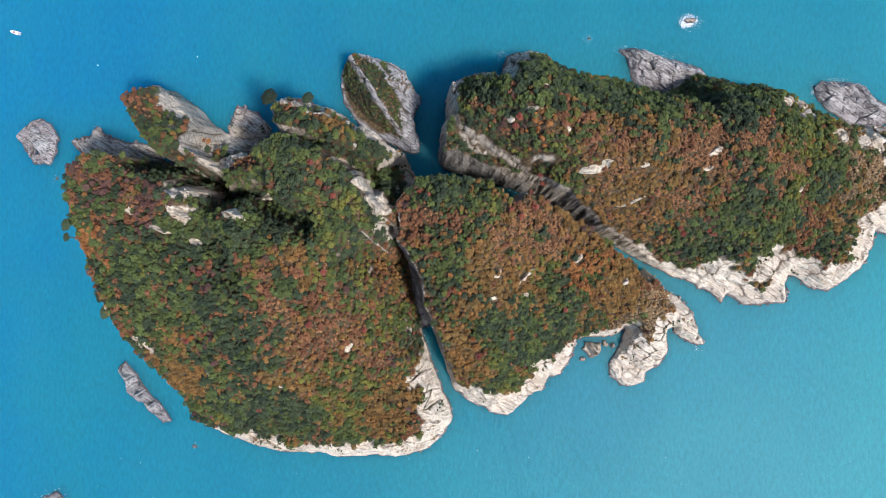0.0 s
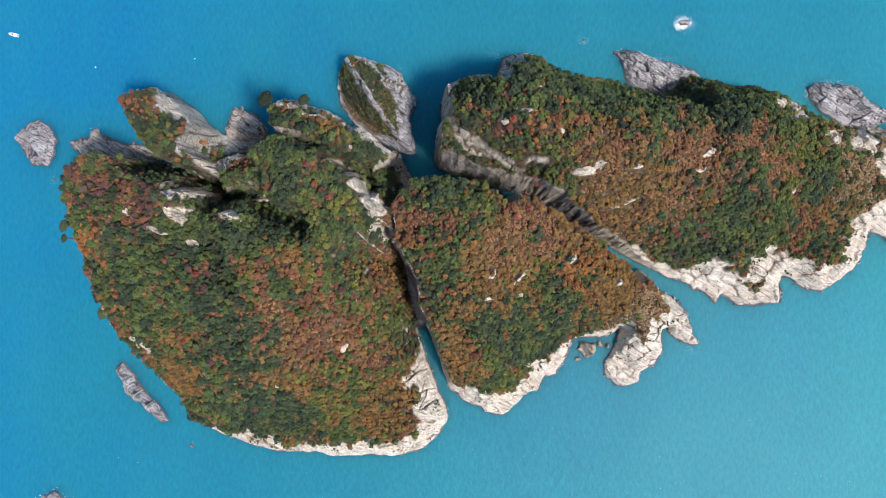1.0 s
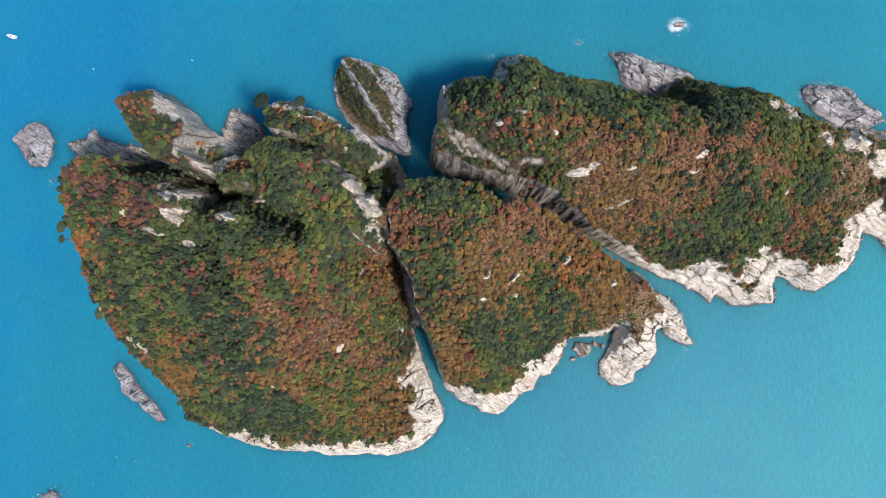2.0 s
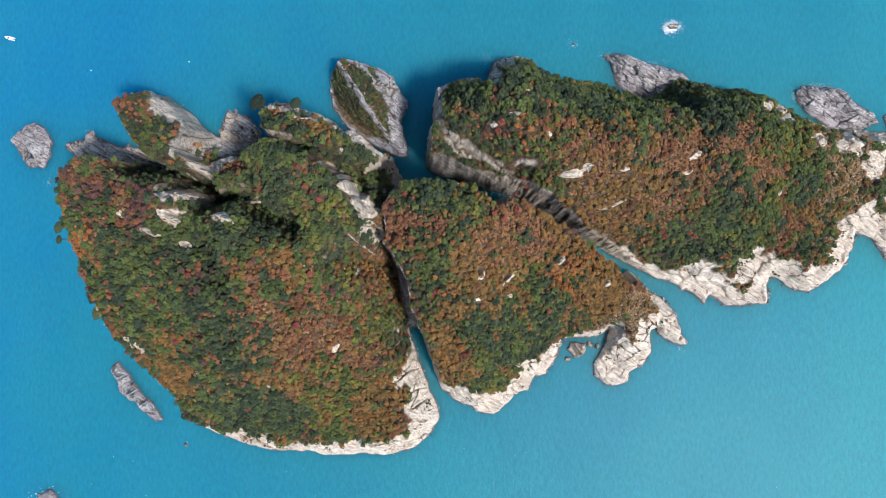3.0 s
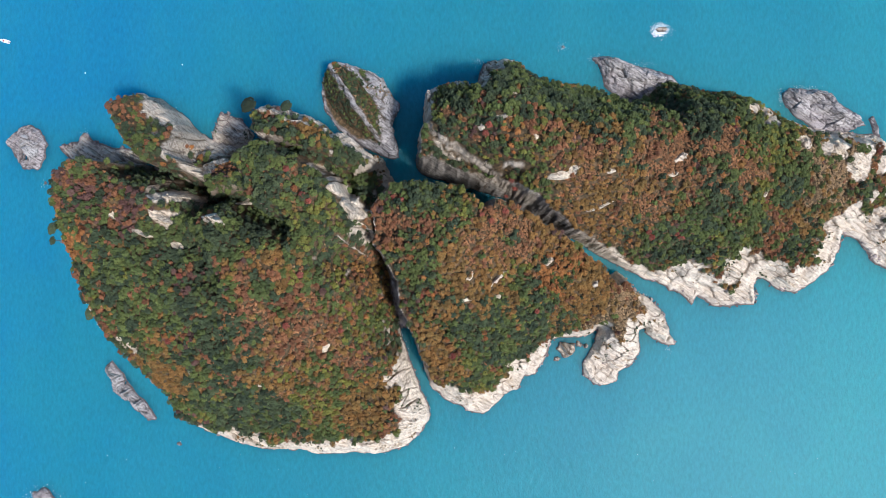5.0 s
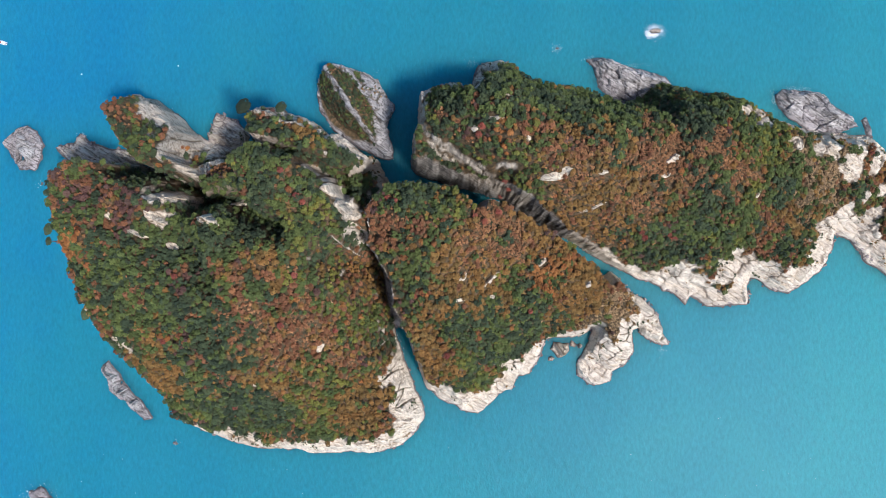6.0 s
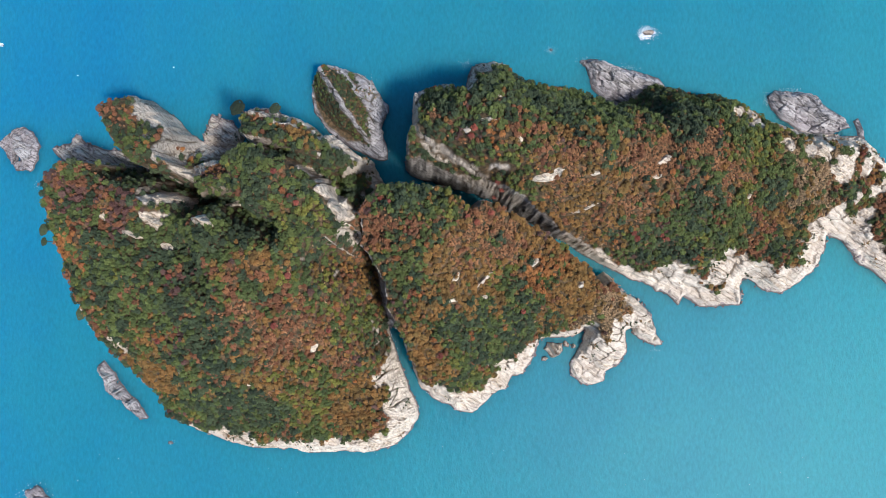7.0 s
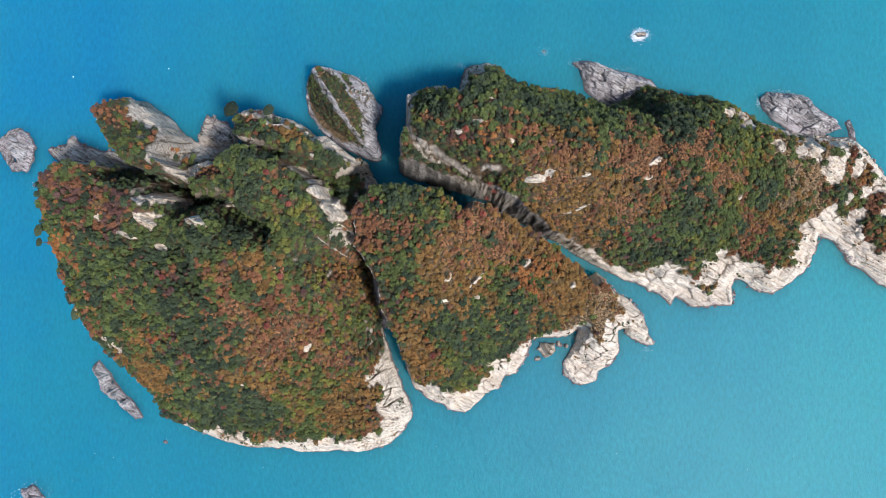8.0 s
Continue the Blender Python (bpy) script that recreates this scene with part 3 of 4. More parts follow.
def blocks(u, v, seed):
    """Broken blocks on a unit grid: a height for each, tilted at random, and how near its edge is."""
    ui, vi = np.floor(u).astype(int), np.floor(v).astype(int)
    first, second, face = np.full(u.shape, 9.0), np.full(u.shape, 9.0), np.zeros(u.shape)
    for a in (-1, 0, 1):
        for b in (-1, 0, 1):
            i, j = ui + a + seed, vi + b + 3 * seed
            du, dv = u - (ui + a + TABLE[i & 255, j & 255]), v - (vi + b + TABLE[(i + 91) & 255, (j + 37) & 255])
            d = np.hypot(du, dv)
            plane = TABLE[(i + 17) & 255, (j + 151) & 255] - 0.5 + 1.1 * (TABLE[(i + 53) & 255, j & 255] - 0.5) * du + 1.1 * (TABLE[i & 255, (j + 77) & 255] - 0.5) * dv
            near = d < first
            second = np.where(near, first, np.minimum(second, d))
            face, first = np.where(near, plane, face), np.where(near, d, first)
    return face, second - first


def line_distance(line, x, y):
    """Distance to a line of points, the side (left: plus) and any third number carried along it."""
    best, side, carried = np.full(x.shape, 1e9), np.zeros(x.shape), np.zeros(x.shape)
    for a, b in zip(line, line[1:]):
        ex, ey = b[0] - a[0], b[1] - a[1]
        t = np.clip(((x - a[0]) * ex + (y - a[1]) * ey) / (ex * ex + ey * ey), 0, 1)
        d = np.hypot(x - a[0] - t * ex, y - a[1] - t * ey)
        near = d < best
        best, side = np.where(near, d, best), np.where(near, np.sign(ex * (y - a[1]) - ey * (x - a[0])), side)
        if len(a) > 2:
            carried = np.where(near, a[2] + t * (b[2] - a[2]), carried)
    return best, side, carried


def shore_distance(shore, x, y):
    """Metres inside the shoreline (outside: minus), and the steepness and bare width of the nearest stretch."""
    p = np.array(shore, float)
    q = np.roll(p, -1, 0)
    best = np.full(x.shape, 1e9)
    steep, bare, inside = np.ones(x.shape), np.zeros(x.shape), np.zeros(x.shape, bool)
    for a, b in zip(p, q):
        ex, ey = b[0] - a[0], b[1] - a[1]
        t = np.clip(((x - a[0]) * ex + (y - a[1]) * ey) / (ex * ex + ey * ey + 1e-9), 0, 1)
        d = (x - a[0] - t * ex) ** 2 + (y - a[1] - t * ey) ** 2
        near = d < best
        best = np.where(near, d, best)
        steep = np.where(near, a[2] + t * (b[2] - a[2]), steep)
        bare = np.where(near, a[3] + t * (b[3] - a[3]), bare)
        inside ^= ((a[1] > y) != (b[1] > y)) & (x < ex * (y - a[1]) / (ey if ey else 1e-9) + a[0])
    return np.where(inside, 1, -1) * np.sqrt(best), steep, bare


def draped(tops, x, y, soft=0.006):
    """A thin plate laid over the heights given."""
    p = np.array(tops, float)
    n = len(p)

    def bend(r2):
        return 0.5 * r2 * np.log(r2 + 1e-9)

    c = p[:, :2] / 100.0
    k = bend(((c[:, None] - c[None]) ** 2).sum(-1)) + soft * np.eye(n)
    one = np.c_[np.ones(n), c]
    w = np.linalg.solve(np.block([[k, one], [one.T, np.zeros((3, 3))]]), np.r_[p[:, 2], 0, 0, 0])
    out = w[n] + w[n + 1] * x / 100.0 + w[n + 2] * y / 100.0
    for i in range(n):
        out = out + w[i] * bend((x / 100.0 - c[i, 0]) ** 2 + (y / 100.0 - c[i, 1]) ** 2)
    return out


def soft_min(a, b, k):
    h = np.clip(0.5 + 0.5 * (b - a) / k, 0, 1)
    return b + (a - b) * h - k * h * (1 - h)


def landform(x, y, shore, tops, seed):
    """Height and bareness of one landform: a draped top cut off by its flanks."""
    wx = x + 1.8 * fbm(x, y, 16, 3, seed) + 0.35 * fbm(x, y, 4.5, 3, seed + 3)
    wy = y + 1.8 * fbm(x, y, 16, 3, seed + 1) + 0.35 * fbm(x, y, 4.5, 3, seed + 4)
    d, steep, bare = shore_distance(shore, wx, wy)
    rise = d * steep
    flank = np.where(d > 0, rise + np.minimum(0.25 * rise, 5.0) * np.exp(-d / 14) * fbm(x, y, 9, 3, seed + 2), d * 2.0)
    if isinstance(tops, (int, float)):
        # a crest along the longer axis, cut by a few slanting planes
        p = np.array(shore, float)[:, :2]
        mid = p.mean(0)
        axis = np.linalg.svd(p - mid)[2][0]
        u, v = (x - mid[0]) * axis[0] + (y - mid[1]) * axis[1], -(x - mid[0]) * axis[1] + (y - mid[1]) * axis[0]
        half = np.abs(-(p[:, 0] - mid[0]) * axis[1] + (p[:, 1] - mid[1]) * axis[0]).max()
        long = np.abs((p[:, 0] - mid[0]) * axis[0] + (p[:, 1] - mid[1]) * axis[1]).max()
        r = np.random.RandomState(seed + 8)
        u, v = u + 0.08 * long * fbm(x, y, 8, 3, seed + 8), v + 0.15 * half * fbm(x, y, 8, 3, seed + 9)
        top = tops * (1.2 + 0 * x)
        for side in (1, -1, 1, -1, 1, -1):
            lean, start = r.uniform(0.7, 1.5) * tops / half, r.uniform(-0.25, 0.2) * half
            turn = r.uniform(-0.5, 0.5) * half / long * 1.5
            top = np.minimum(top, tops * 1.2 - lean * (side * (v + turn * u) - start))
        for side in (1, -1):
            top = np.minimum(top, tops * 1.2 - tops / long * r.uniform(0.6, 1.3) * (side * u - r.uniform(0.1, 0.5) * long))
        top = np.maximum(top, min(3.0, 0.4 * tops))
    else:
        top = draped(tops, x, y) + 3.4 * fbm(x, y, 24, 4, seed + 5) + 1.7 * fbm(x, y, 9, 2, seed + 10)
        top = np.maximum(top, 4.0 + fbm(x, y, 9, 2, seed + 10))
    h = soft_min(top, flank, 2.0)
    width = bare * (1 + 0.45 * fbm(x, y, 11, 3, seed + 6))
    return h, np.clip((width - d) / 2.5 + 0.5, 0, 1)


class Terrain:
    """A grid of heights over a rectangle, made of one or more landforms."""

    def __init__(self, forms, cell, relief=1.0, seed=0, beds=(0.60, 0.80), scarps=(), clefts=(), crests=()):
        pts = np.array([(p[0], p[1]) for shore, *_ in forms for p in shore], float)
        low, high = pts.min(0) - 6, pts.max(0) + 6
        self.low, self.cell = low, cell
        xs, ys = np.arange(low[0], high[0], cell), np.arange(low[1], high[1], cell)
        self.x, self.y = np.meshgrid(xs, ys, indexing="ij")
        x, y = self.x, self.y
        h, bare = np.full(x.shape, -9.0), np.zeros(x.shape)
        for i, (shore, tops) in enumerate(forms):
            hi, bi = landform(x, y, shore, tops, seed + 7 * i)
            bare = np.where(hi > h, bi, bare)
            h = np.maximum(h, hi)
        sx, sy = x + 2.2 * fbm(x, y, 11, 3, seed + 51), y + 2.2 * fbm(x, y, 11, 3, seed + 52)
        sea = h < 0.3
        for line, left, right in crests:
            d, side, z = line_distance(line, sx, sy)
            rise = np.where(sea, -9, z - d * np.where(side > 0, left, right))
            h = np.where(d < 26, np.maximum(h, soft_min(rise, 200.0, 1.0)), h)
            bare = np.maximum(bare, np.clip(2.2 - d / 1.2, 0, 1) * (rise > h - 2))
        self.shady = np.zeros(x.shape)
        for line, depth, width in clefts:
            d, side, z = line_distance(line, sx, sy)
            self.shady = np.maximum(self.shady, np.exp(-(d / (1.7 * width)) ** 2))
            h = np.where(sea, h, np.maximum(h - depth * np.exp(-(d / width) ** 2), np.minimum(h, 1.0)))
        for line, drop in scarps:
            # the ground breaks off along the line and recovers further down
            best, side, z = line_distance(line, x, y)
            s = best * side + 1.6 * fbm(x, y, 6, 3, seed + 50)
            (ax, ay), (bx, by) = line[0], line[-1]
            along = ((x - ax) * (bx - ax) + (y - ay) * (by - ay)) / ((bx - ax) ** 2 + (by - ay) ** 2)
            ends = np.clip(along * 6 + 0.3, 0, 1) * np.clip((1 - along) * 6 + 0.3, 0, 1)
            h = h - drop * ends * np.where(s < 0, np.exp(s / 16) * np.clip(-s / 2.4, 0, 1), 0)
            bare = np.maximum(bare, ends * np.clip(1.4 - np.abs(s + 0.8) / 1.2, 0, 1))
        gx, gy = np.gradient(h, cell)
        slope = np.hypot(gx, gy)
        bare = np.maximum(bare, np.clip((slope - 4.0 - 4 * self.shady - 0.8 * fbm(x, y, 7, 2, seed + 30)) / 0.8, 0, 1))
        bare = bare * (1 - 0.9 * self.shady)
        for sx, sy, radius in BARE_SPOTS:
            away = np.hypot(x - sx, y - sy) / radius + 0.45 * fbm(x, y, 7, 3, seed + 37)
            bare = np.maximum(bare, np.clip((1.0 - away) * 4, 0, 1))
        # beds of rock that strike one way, thick and thin, parted into blocks by joints across them
        v, u = beds[0] * x + beds[1] * y + 0.3 * h, beds[1] * x - beds[0] * y
        v, u = v + 2.6 * fbm(x, y, 26, 3, seed + 31), u + 2.6 * fbm(x, y, 26, 3, seed + 32)
        thick, thin = v / 6.5 + 0.5 * fbm(u / 4, v, 9, 3, seed + 38), v / 3.3 + 0.6 * fbm(u / 5, v, 7, 3, seed + 39)
        step, fine = thick - np.floor(thick), thin - np.floor(thin)
        folded = np.clip(0.7 + 0.9 * fbm(x, y, 19, 2, seed + 40), 0.1, 1.5)
        big, gap = blocks(u / 13, v / 7.5, seed + 5)
        small, crack = blocks(u / 5.2, v / 2.8, seed + 6)
        split = np.clip(1 - gap / 0.10, 0, 1)
        rough = folded * (2.2 * (step - 0.5) + 1.9 * (fine - 0.5)) + 3.6 * big + 1.5 * small - 1.8 * split - 0.7 * np.clip(1 - crack / 0.14, 0, 1)
        rough = rough + 1.1 * fbm(u / 4, v, 4, 3, seed + 33) + 0.35 * fbm(x, y, 2.2, 2, seed + 34)
        # the open south shores are worn smoother than the north ones
        rough = rough * np.clip(1.7 - slope / 5, 0.25, 1) * (0.7 + 0.3 * np.clip((y - 110) / 60, 0, 1) if cell > 0.6 else 1.0)
        # steep faces climb in ledges along the beds
        rung = (h + 0.12 * u + 2.5 * fbm(x, y, 22, 3, seed + 45)) / 12.0
        tread = rung - np.floor(rung)
        h = h + bare * np.clip((slope - 2) / 2, 0, 0.85) * 12.0 * (tread * tread * (3 - 2 * tread) * np.where(tread > 0.5, 1.0, tread + 0.5) - tread)
        # soil gathers in the clefts above the reach of the waves
        self.soil = np.clip(split * 1.4 * np.clip(0.5 + 1.5 * fbm(x, y, 14, 2, seed + 41), 0, 1), 0, 0.9) * np.clip((h - 7) / 6, 0, 1)
        h = h + relief * bare * rough * np.clip(h / 5.0, 0.15, 1.0)
        h = h + (1 - bare) * 0.7 * fbm(x, y, 5, 3, seed + 35)
        run = np.maximum(slope, 0.3)
        push = 0.45 * relief * bare * np.clip(slope - 1.0, 0, 2) * (0.5 * fbm(x + y, h * 0.5, 4, 3, seed + 36) + 1.6 * (np.mod(h / 10 + 0.5 * fbm(x, y, 40, 2, seed + 44), 1.0) - 0.5))
        self.dx, self.dy = -gx / run * push, -gy / run * push
        if cell < 0.5:
            self.dx, self.dy = 0 * push, 0 * push
        self.h, self.bare, self.slope = h, bare, slope

    def at(self, px, py):
        i = np.clip(((np.asarray(px) - self.low[0]) / self.cell).astype(int), 0, self.h.shape[0] - 1)
        j = np.clip(((np.asarray(py) - self.low[1]) / self.cell).astype(int), 0, self.h.shape[1] - 1)
        return self.h[i, j], self.bare[i, j], self.slope[i, j]

    def at_of(self, field, px, py):
        i = np.clip(((px - self.low[0]) / self.cell).astype(int), 0, self.h.shape[0] - 1)
        j = np.clip(((py - self.low[1]) / self.cell).astype(int), 0, self.h.shape[1] - 1)
        return field[i, j]

    def height(self, px, py):
        """Heights between the grid's corners."""
        u, v = (np.asarray(px) - self.low[0]) / self.cell, (np.asarray(py) - self.low[1]) / self.cell
        i, j = np.clip(u.astype(int), 0, self.h.shape[0] - 2), np.clip(v.astype(int), 0, self.h.shape[1] - 2)
        u, v, h = np.clip(u - i, 0, 1), np.clip(v - j, 0, 1), self.h
        return (h[i, j] * (1 - u) + h[i + 1, j] * u) * (1 - v) + (h[i, j + 1] * (1 - u) + h[i + 1, j + 1] * u) * v

    def mesh(self, name, mat, under=None):
        nx, ny = self.h.shape
        up = self.h > -3.0
        keep = up[:-1, :-1] | up[1:, :-1] | up[:-1, 1:] | up[1:, 1:]
        index = np.arange(nx * ny).reshape(nx, ny)
        quads = np.stack([index[:-1, :-1], index[1:, :-1], index[1:, 1:], index[:-1, 1:]], -1)[keep]
        used, back = np.unique(quads, return_inverse=True)
        verts = np.stack([self.x + self.dx, self.y + self.dy, self.h], -1).reshape(-1, 3)[used]
        if under:
            verts[:, 2] += under.height(verts[:, 0], verts[:, 1])
        data = fast_mesh(name, verts, back.reshape(-1, 4))
        steep = (self.slope.reshape(-1)[quads].mean(1) > 3.0) & (self.cell > 0.6)
        data.polygons.foreach_set("use_smooth", steep)
        spot = data.attributes.new("bare", "FLOAT", "POINT")
        spot.data.foreach_set("value", (self.bare * (1 - self.soil)).reshape(-1)[used].astype(np.float32))
        # north rock is greyer with some shade in its tint; the west channel cliff's shade is painted; ledges stay
        # creamy
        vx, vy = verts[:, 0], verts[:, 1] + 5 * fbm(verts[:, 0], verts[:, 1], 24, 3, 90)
        worn_or_shaded = np.clip((vy - 194 - np.clip(0.14 * vx, 0, 40) - 34 * ((vx > 2) & (vx < 130))) / 18, 0, 1)
        worn_or_shaded = np.maximum(0.35 * worn_or_shaded, np.clip((211 - 0.5 * vx - vy) / 5, 0, 1) * ((vx > -4) & (vx < 120) & (vy > 185 - 0.5 * vx)))
        grey_shade = data.attributes.new("grey_shade", "FLOAT", "POINT")
        grey_shade.data.foreach_set("value", worn_or_shaded.astype(np.float32))
        data.materials.append(mat)
        return data


def fast_mesh(name, verts, faces, indices=None, smooth=False):
    data = bpy.data.meshes.new(name)
    faces = np.asarray(faces)
    count, sides = faces.shape
    data.vertices.add(len(verts))
    data.vertices.foreach_set("co", np.asarray(verts, np.float32).ravel())
    data.loops.add(count * sides)
    data.loops.foreach_set("vertex_index", faces.astype(np.int32).ravel())
    data.polygons.add(count)
    data.polygons.foreach_set("loop_start", np.arange(0, count * sides, sides, dtype=np.int32))
    data.polygons.foreach_set("loop_total", np.full(count, sides, np.int32))
    if indices is not None:
        data.polygons.foreach_set("material_index", np.asarray(indices, np.int32))
    data.polygons.foreach_set("use_smooth", np.full(count, smooth))
    data.update(calc_edges=True)
    return data


def part(name, data, parent, mat=None, label=""):
    """One mesh (a mesh or a bmesh) as a part of a thing."""
    if isinstance(data, bmesh.types.BMesh):
        bm, data = data, bpy.data.meshes.new(name)
        bm.to_mesh(data)
        bm.free()
    if mat:
        data.materials.append(mat)
    ob = new(name, data)
    ob.parent = parent
    return tagged(ob, label)


# ---- the sea ----
bm = bmesh.new()
bmesh.ops.create_grid(bm, x_segments=12, y_segments=12, size=4400)
sea_mesh = bpy.data.meshes.new("sea")
bm.to_mesh(sea_mesh)
bm.free()
sea_mesh.materials.append(SEA)
tagged(new("water", sea_mesh), "calm turquoise sea with fine ripples round the islands", "sea", kind="structure")

# ---- islands ----
LEFT = Terrain([(LEFT_WEST_SHORE + LEFT_SOUTH_SHORE + LEFT_EAST_SHORE + LEFT_NORTH_SHORE, LEFT_BODY_TOPS), (LEFT_RIDGE, LEFT_RIDGE_TOPS),
                (LEFT_FIN, LEFT_FIN_TOPS), (LEFT_CRAG, LEFT_CRAG_TOPS), (LEFT_SHELF, 6), (LEFT_SKERRY, 9), (CHANNEL_RUBBLE, 4)], 0.8, 1.0, 0, clefts=LEFT_CLEFTS, crests=LEFT_CRESTS, scarps=((RIDGE_SCARP, 17.0),))
MID = Terrain([(MID_NORTH_SHORE + MID_EAST_SHORE + MID_SOUTH_SHORE + MID_WEST_SHORE, MID_BODY_TOPS)], 0.8, 1.0, 60)
RIGHT = Terrain([(RIGHT_CHANNEL_SHORE + RIGHT_SOUTH_SHORE + RIGHT_EAST_SHORE + RIGHT_NORTH_SHORE, RIGHT_WEST_TOPS + RIGHT_EAST_TOPS)], 0.8, 1.0, 120, scarps=((SCARP, 9.0), (LOWER_SCARP, 4.0), (MID_LEDGE, 5.0)))
LONE_STACK = Terrain([(STACK, 6)], 0.7, 1.0, 180, crests=STACK_CRESTS)
ISLANDS = {}
for terrain, kind_label in ((LEFT, "large wooded rocky island with sheer cliffs and crags in autumn leaf"),
                            (MID, "wedge-shaped wooded rocky island between two sea channels"),
                            (RIGHT, "long wooded rocky island with a pale rock shore")):
    island = tagged(new("rocky_island"), kind_label, "island", group="rocky islands")
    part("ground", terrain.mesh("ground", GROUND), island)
    ISLANDS[id(terrain)] = island
stack = tagged(new("sea_stack"), "tall grey sea stack with a green cap of shrubs", "sea stack")
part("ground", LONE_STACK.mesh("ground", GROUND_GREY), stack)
ISLANDS[id(LONE_STACK)] = stack


def beds_along(shore):
    """Beds that run along a rock's longer axis."""
    p = np.array(shore, float)[:, :2]
    axis = np.linalg.svd(p - p.mean(0))[2][0]
    return -axis[1], axis[0]


for shore, top, label, mat, seed, crests in ((NORTH_ROCK, 6, "low grey slab of rock off a wooded shore", ROCK_GREY, 200, NORTH_ROCK_CREST),
                                             (NE_SLAB, 6, "long tilted grey rock slab rising from the sea", ROCK_GREY, 210, SLAB_CREST),
                                             (WEST_ROCK, 13, "rounded pale rock islet standing alone in the sea", ROCK_GREY, 220, ()),
                                             (SLIVER, 9, "narrow sharp-crested rock islet beside a cliff", ROCK_GREY, 230, ()), (NE_BIT, 5, "small dark wave-washed rock", ROCK_GREY, 240, ())):
    data = Terrain([(shore, top)], 0.55, 1.2, seed, beds_along(shore) if crests else (0.85, -0.5), crests=crests).mesh("sea_rock", mat)
    tagged(new("sea_rock", data), label, "sea rock", group="sea rocks")


# ---- leaves ----
def crown_arrays(seed, clumps, leaf, flat=0.75, boughs=7):
    """A lumpy domed crown of unit radius, made of many small folded sprays round a few boughs."""
    r = np.random.RandomState(seed)
    turn = np.arange(boughs) * 6.2832 / max(boughs - 1, 1) + r.uniform(-0.35, 0.35, boughs)
    reach = r.uniform(0.38, 0.62, boughs)
    lobes = np.stack([reach * np.cos(turn), reach * np.sin(turn), r.uniform(-0.15, 0.2, boughs)], 1)
    lobes[0] = (r.uniform(-0.12, 0.12), r.uniform(-0.12, 0.12), 0.42)
    size = r.uniform(0.36, 0.52, boughs)
    which = r.randint(0, boughs, clumps)
    way = r.normal(size=(clumps, 3))
    way[:, 2] = np.abs(way[:, 2]) * 1.1 - 0.2
    way /= np.linalg.norm(way, axis=1)[:, None]
    spot = lobes[which] + way * size[which][:, None] * r.uniform(0.85, 1.05, clumps)[:, None]
    tilt = way + r.normal(size=(clumps, 3)) * 0.26
    tilt /= np.linalg.norm(tilt, axis=1)[:, None]
    side = np.cross(tilt, r.normal(size=(clumps, 3)))
    side /= np.linalg.norm(side, axis=1)[:, None] + 1e-9
    other = np.cross(tilt, side)
    half = leaf * r.uniform(0.7, 1.25, (clumps, 1))
    corners = [spot + tilt * half * 0.35]
    for a, b in ((1, 0), (-0.5, 0.87), (-0.5, -0.87)):
        corners.append(spot + (side * a + other * b) * half * r.uniform(0.7, 1.2, (clumps, 1)) - tilt * half * 0.15)
    verts = np.stack(corners, 1).reshape(-1, 3) * (1, 1, flat)
    base = np.arange(clumps)[:, None, None] * 4
    fan = np.array([(0, 1, 2), (0, 2, 3), (0, 3, 1)])
    return verts, (base + fan).reshape(-1, 3)


CROWNS = [crown_arrays(s, 60, 0.34, 0.95) for s in range(10)]
SMALL_CROWNS = [crown_arrays(20 + s, 24, 0.5, 0.9, 4) for s in range(8)]
FINE = ["brown", "straw"]
SHRUBS = [crown_arrays(50 + s, 20, 0.5, 0.6) for s in range(5)]
# evergreens in the clefts, doubled so their dark leaves deepen the shade
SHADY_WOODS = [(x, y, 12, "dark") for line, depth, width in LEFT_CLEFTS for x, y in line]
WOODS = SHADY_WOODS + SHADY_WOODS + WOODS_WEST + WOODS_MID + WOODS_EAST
BASE_MIX = {"dark": 0.18, "green": 0.20, "lime": 0.10, "amber": 0.21, "brown": 0.22, "rust": 0.22, "orange": 0.045, "red": 0.02, "maroon": 0.05, "straw": 0.0}


def patches(u, v, seed):
    """One random number for each irregular patch of a unit grid."""
    ui, vi = np.floor(u).astype(int), np.floor(v).astype(int)
    best, value = np.full(u.shape, 9.0), np.zeros(u.shape)
    for a in (-1, 0, 1):
        for b in (-1, 0, 1):
            i, j = ui + a + seed, vi + b + 5 * seed
            d = np.hypot(u - ui - a - TABLE[i & 255, j & 255], v - vi - b - TABLE[(i + 91) & 255, (j + 37) & 255])
            value, best = np.where(d < best, TABLE[(i + 29) & 255, (j + 113) & 255], value), np.minimum(best, d)
    return value


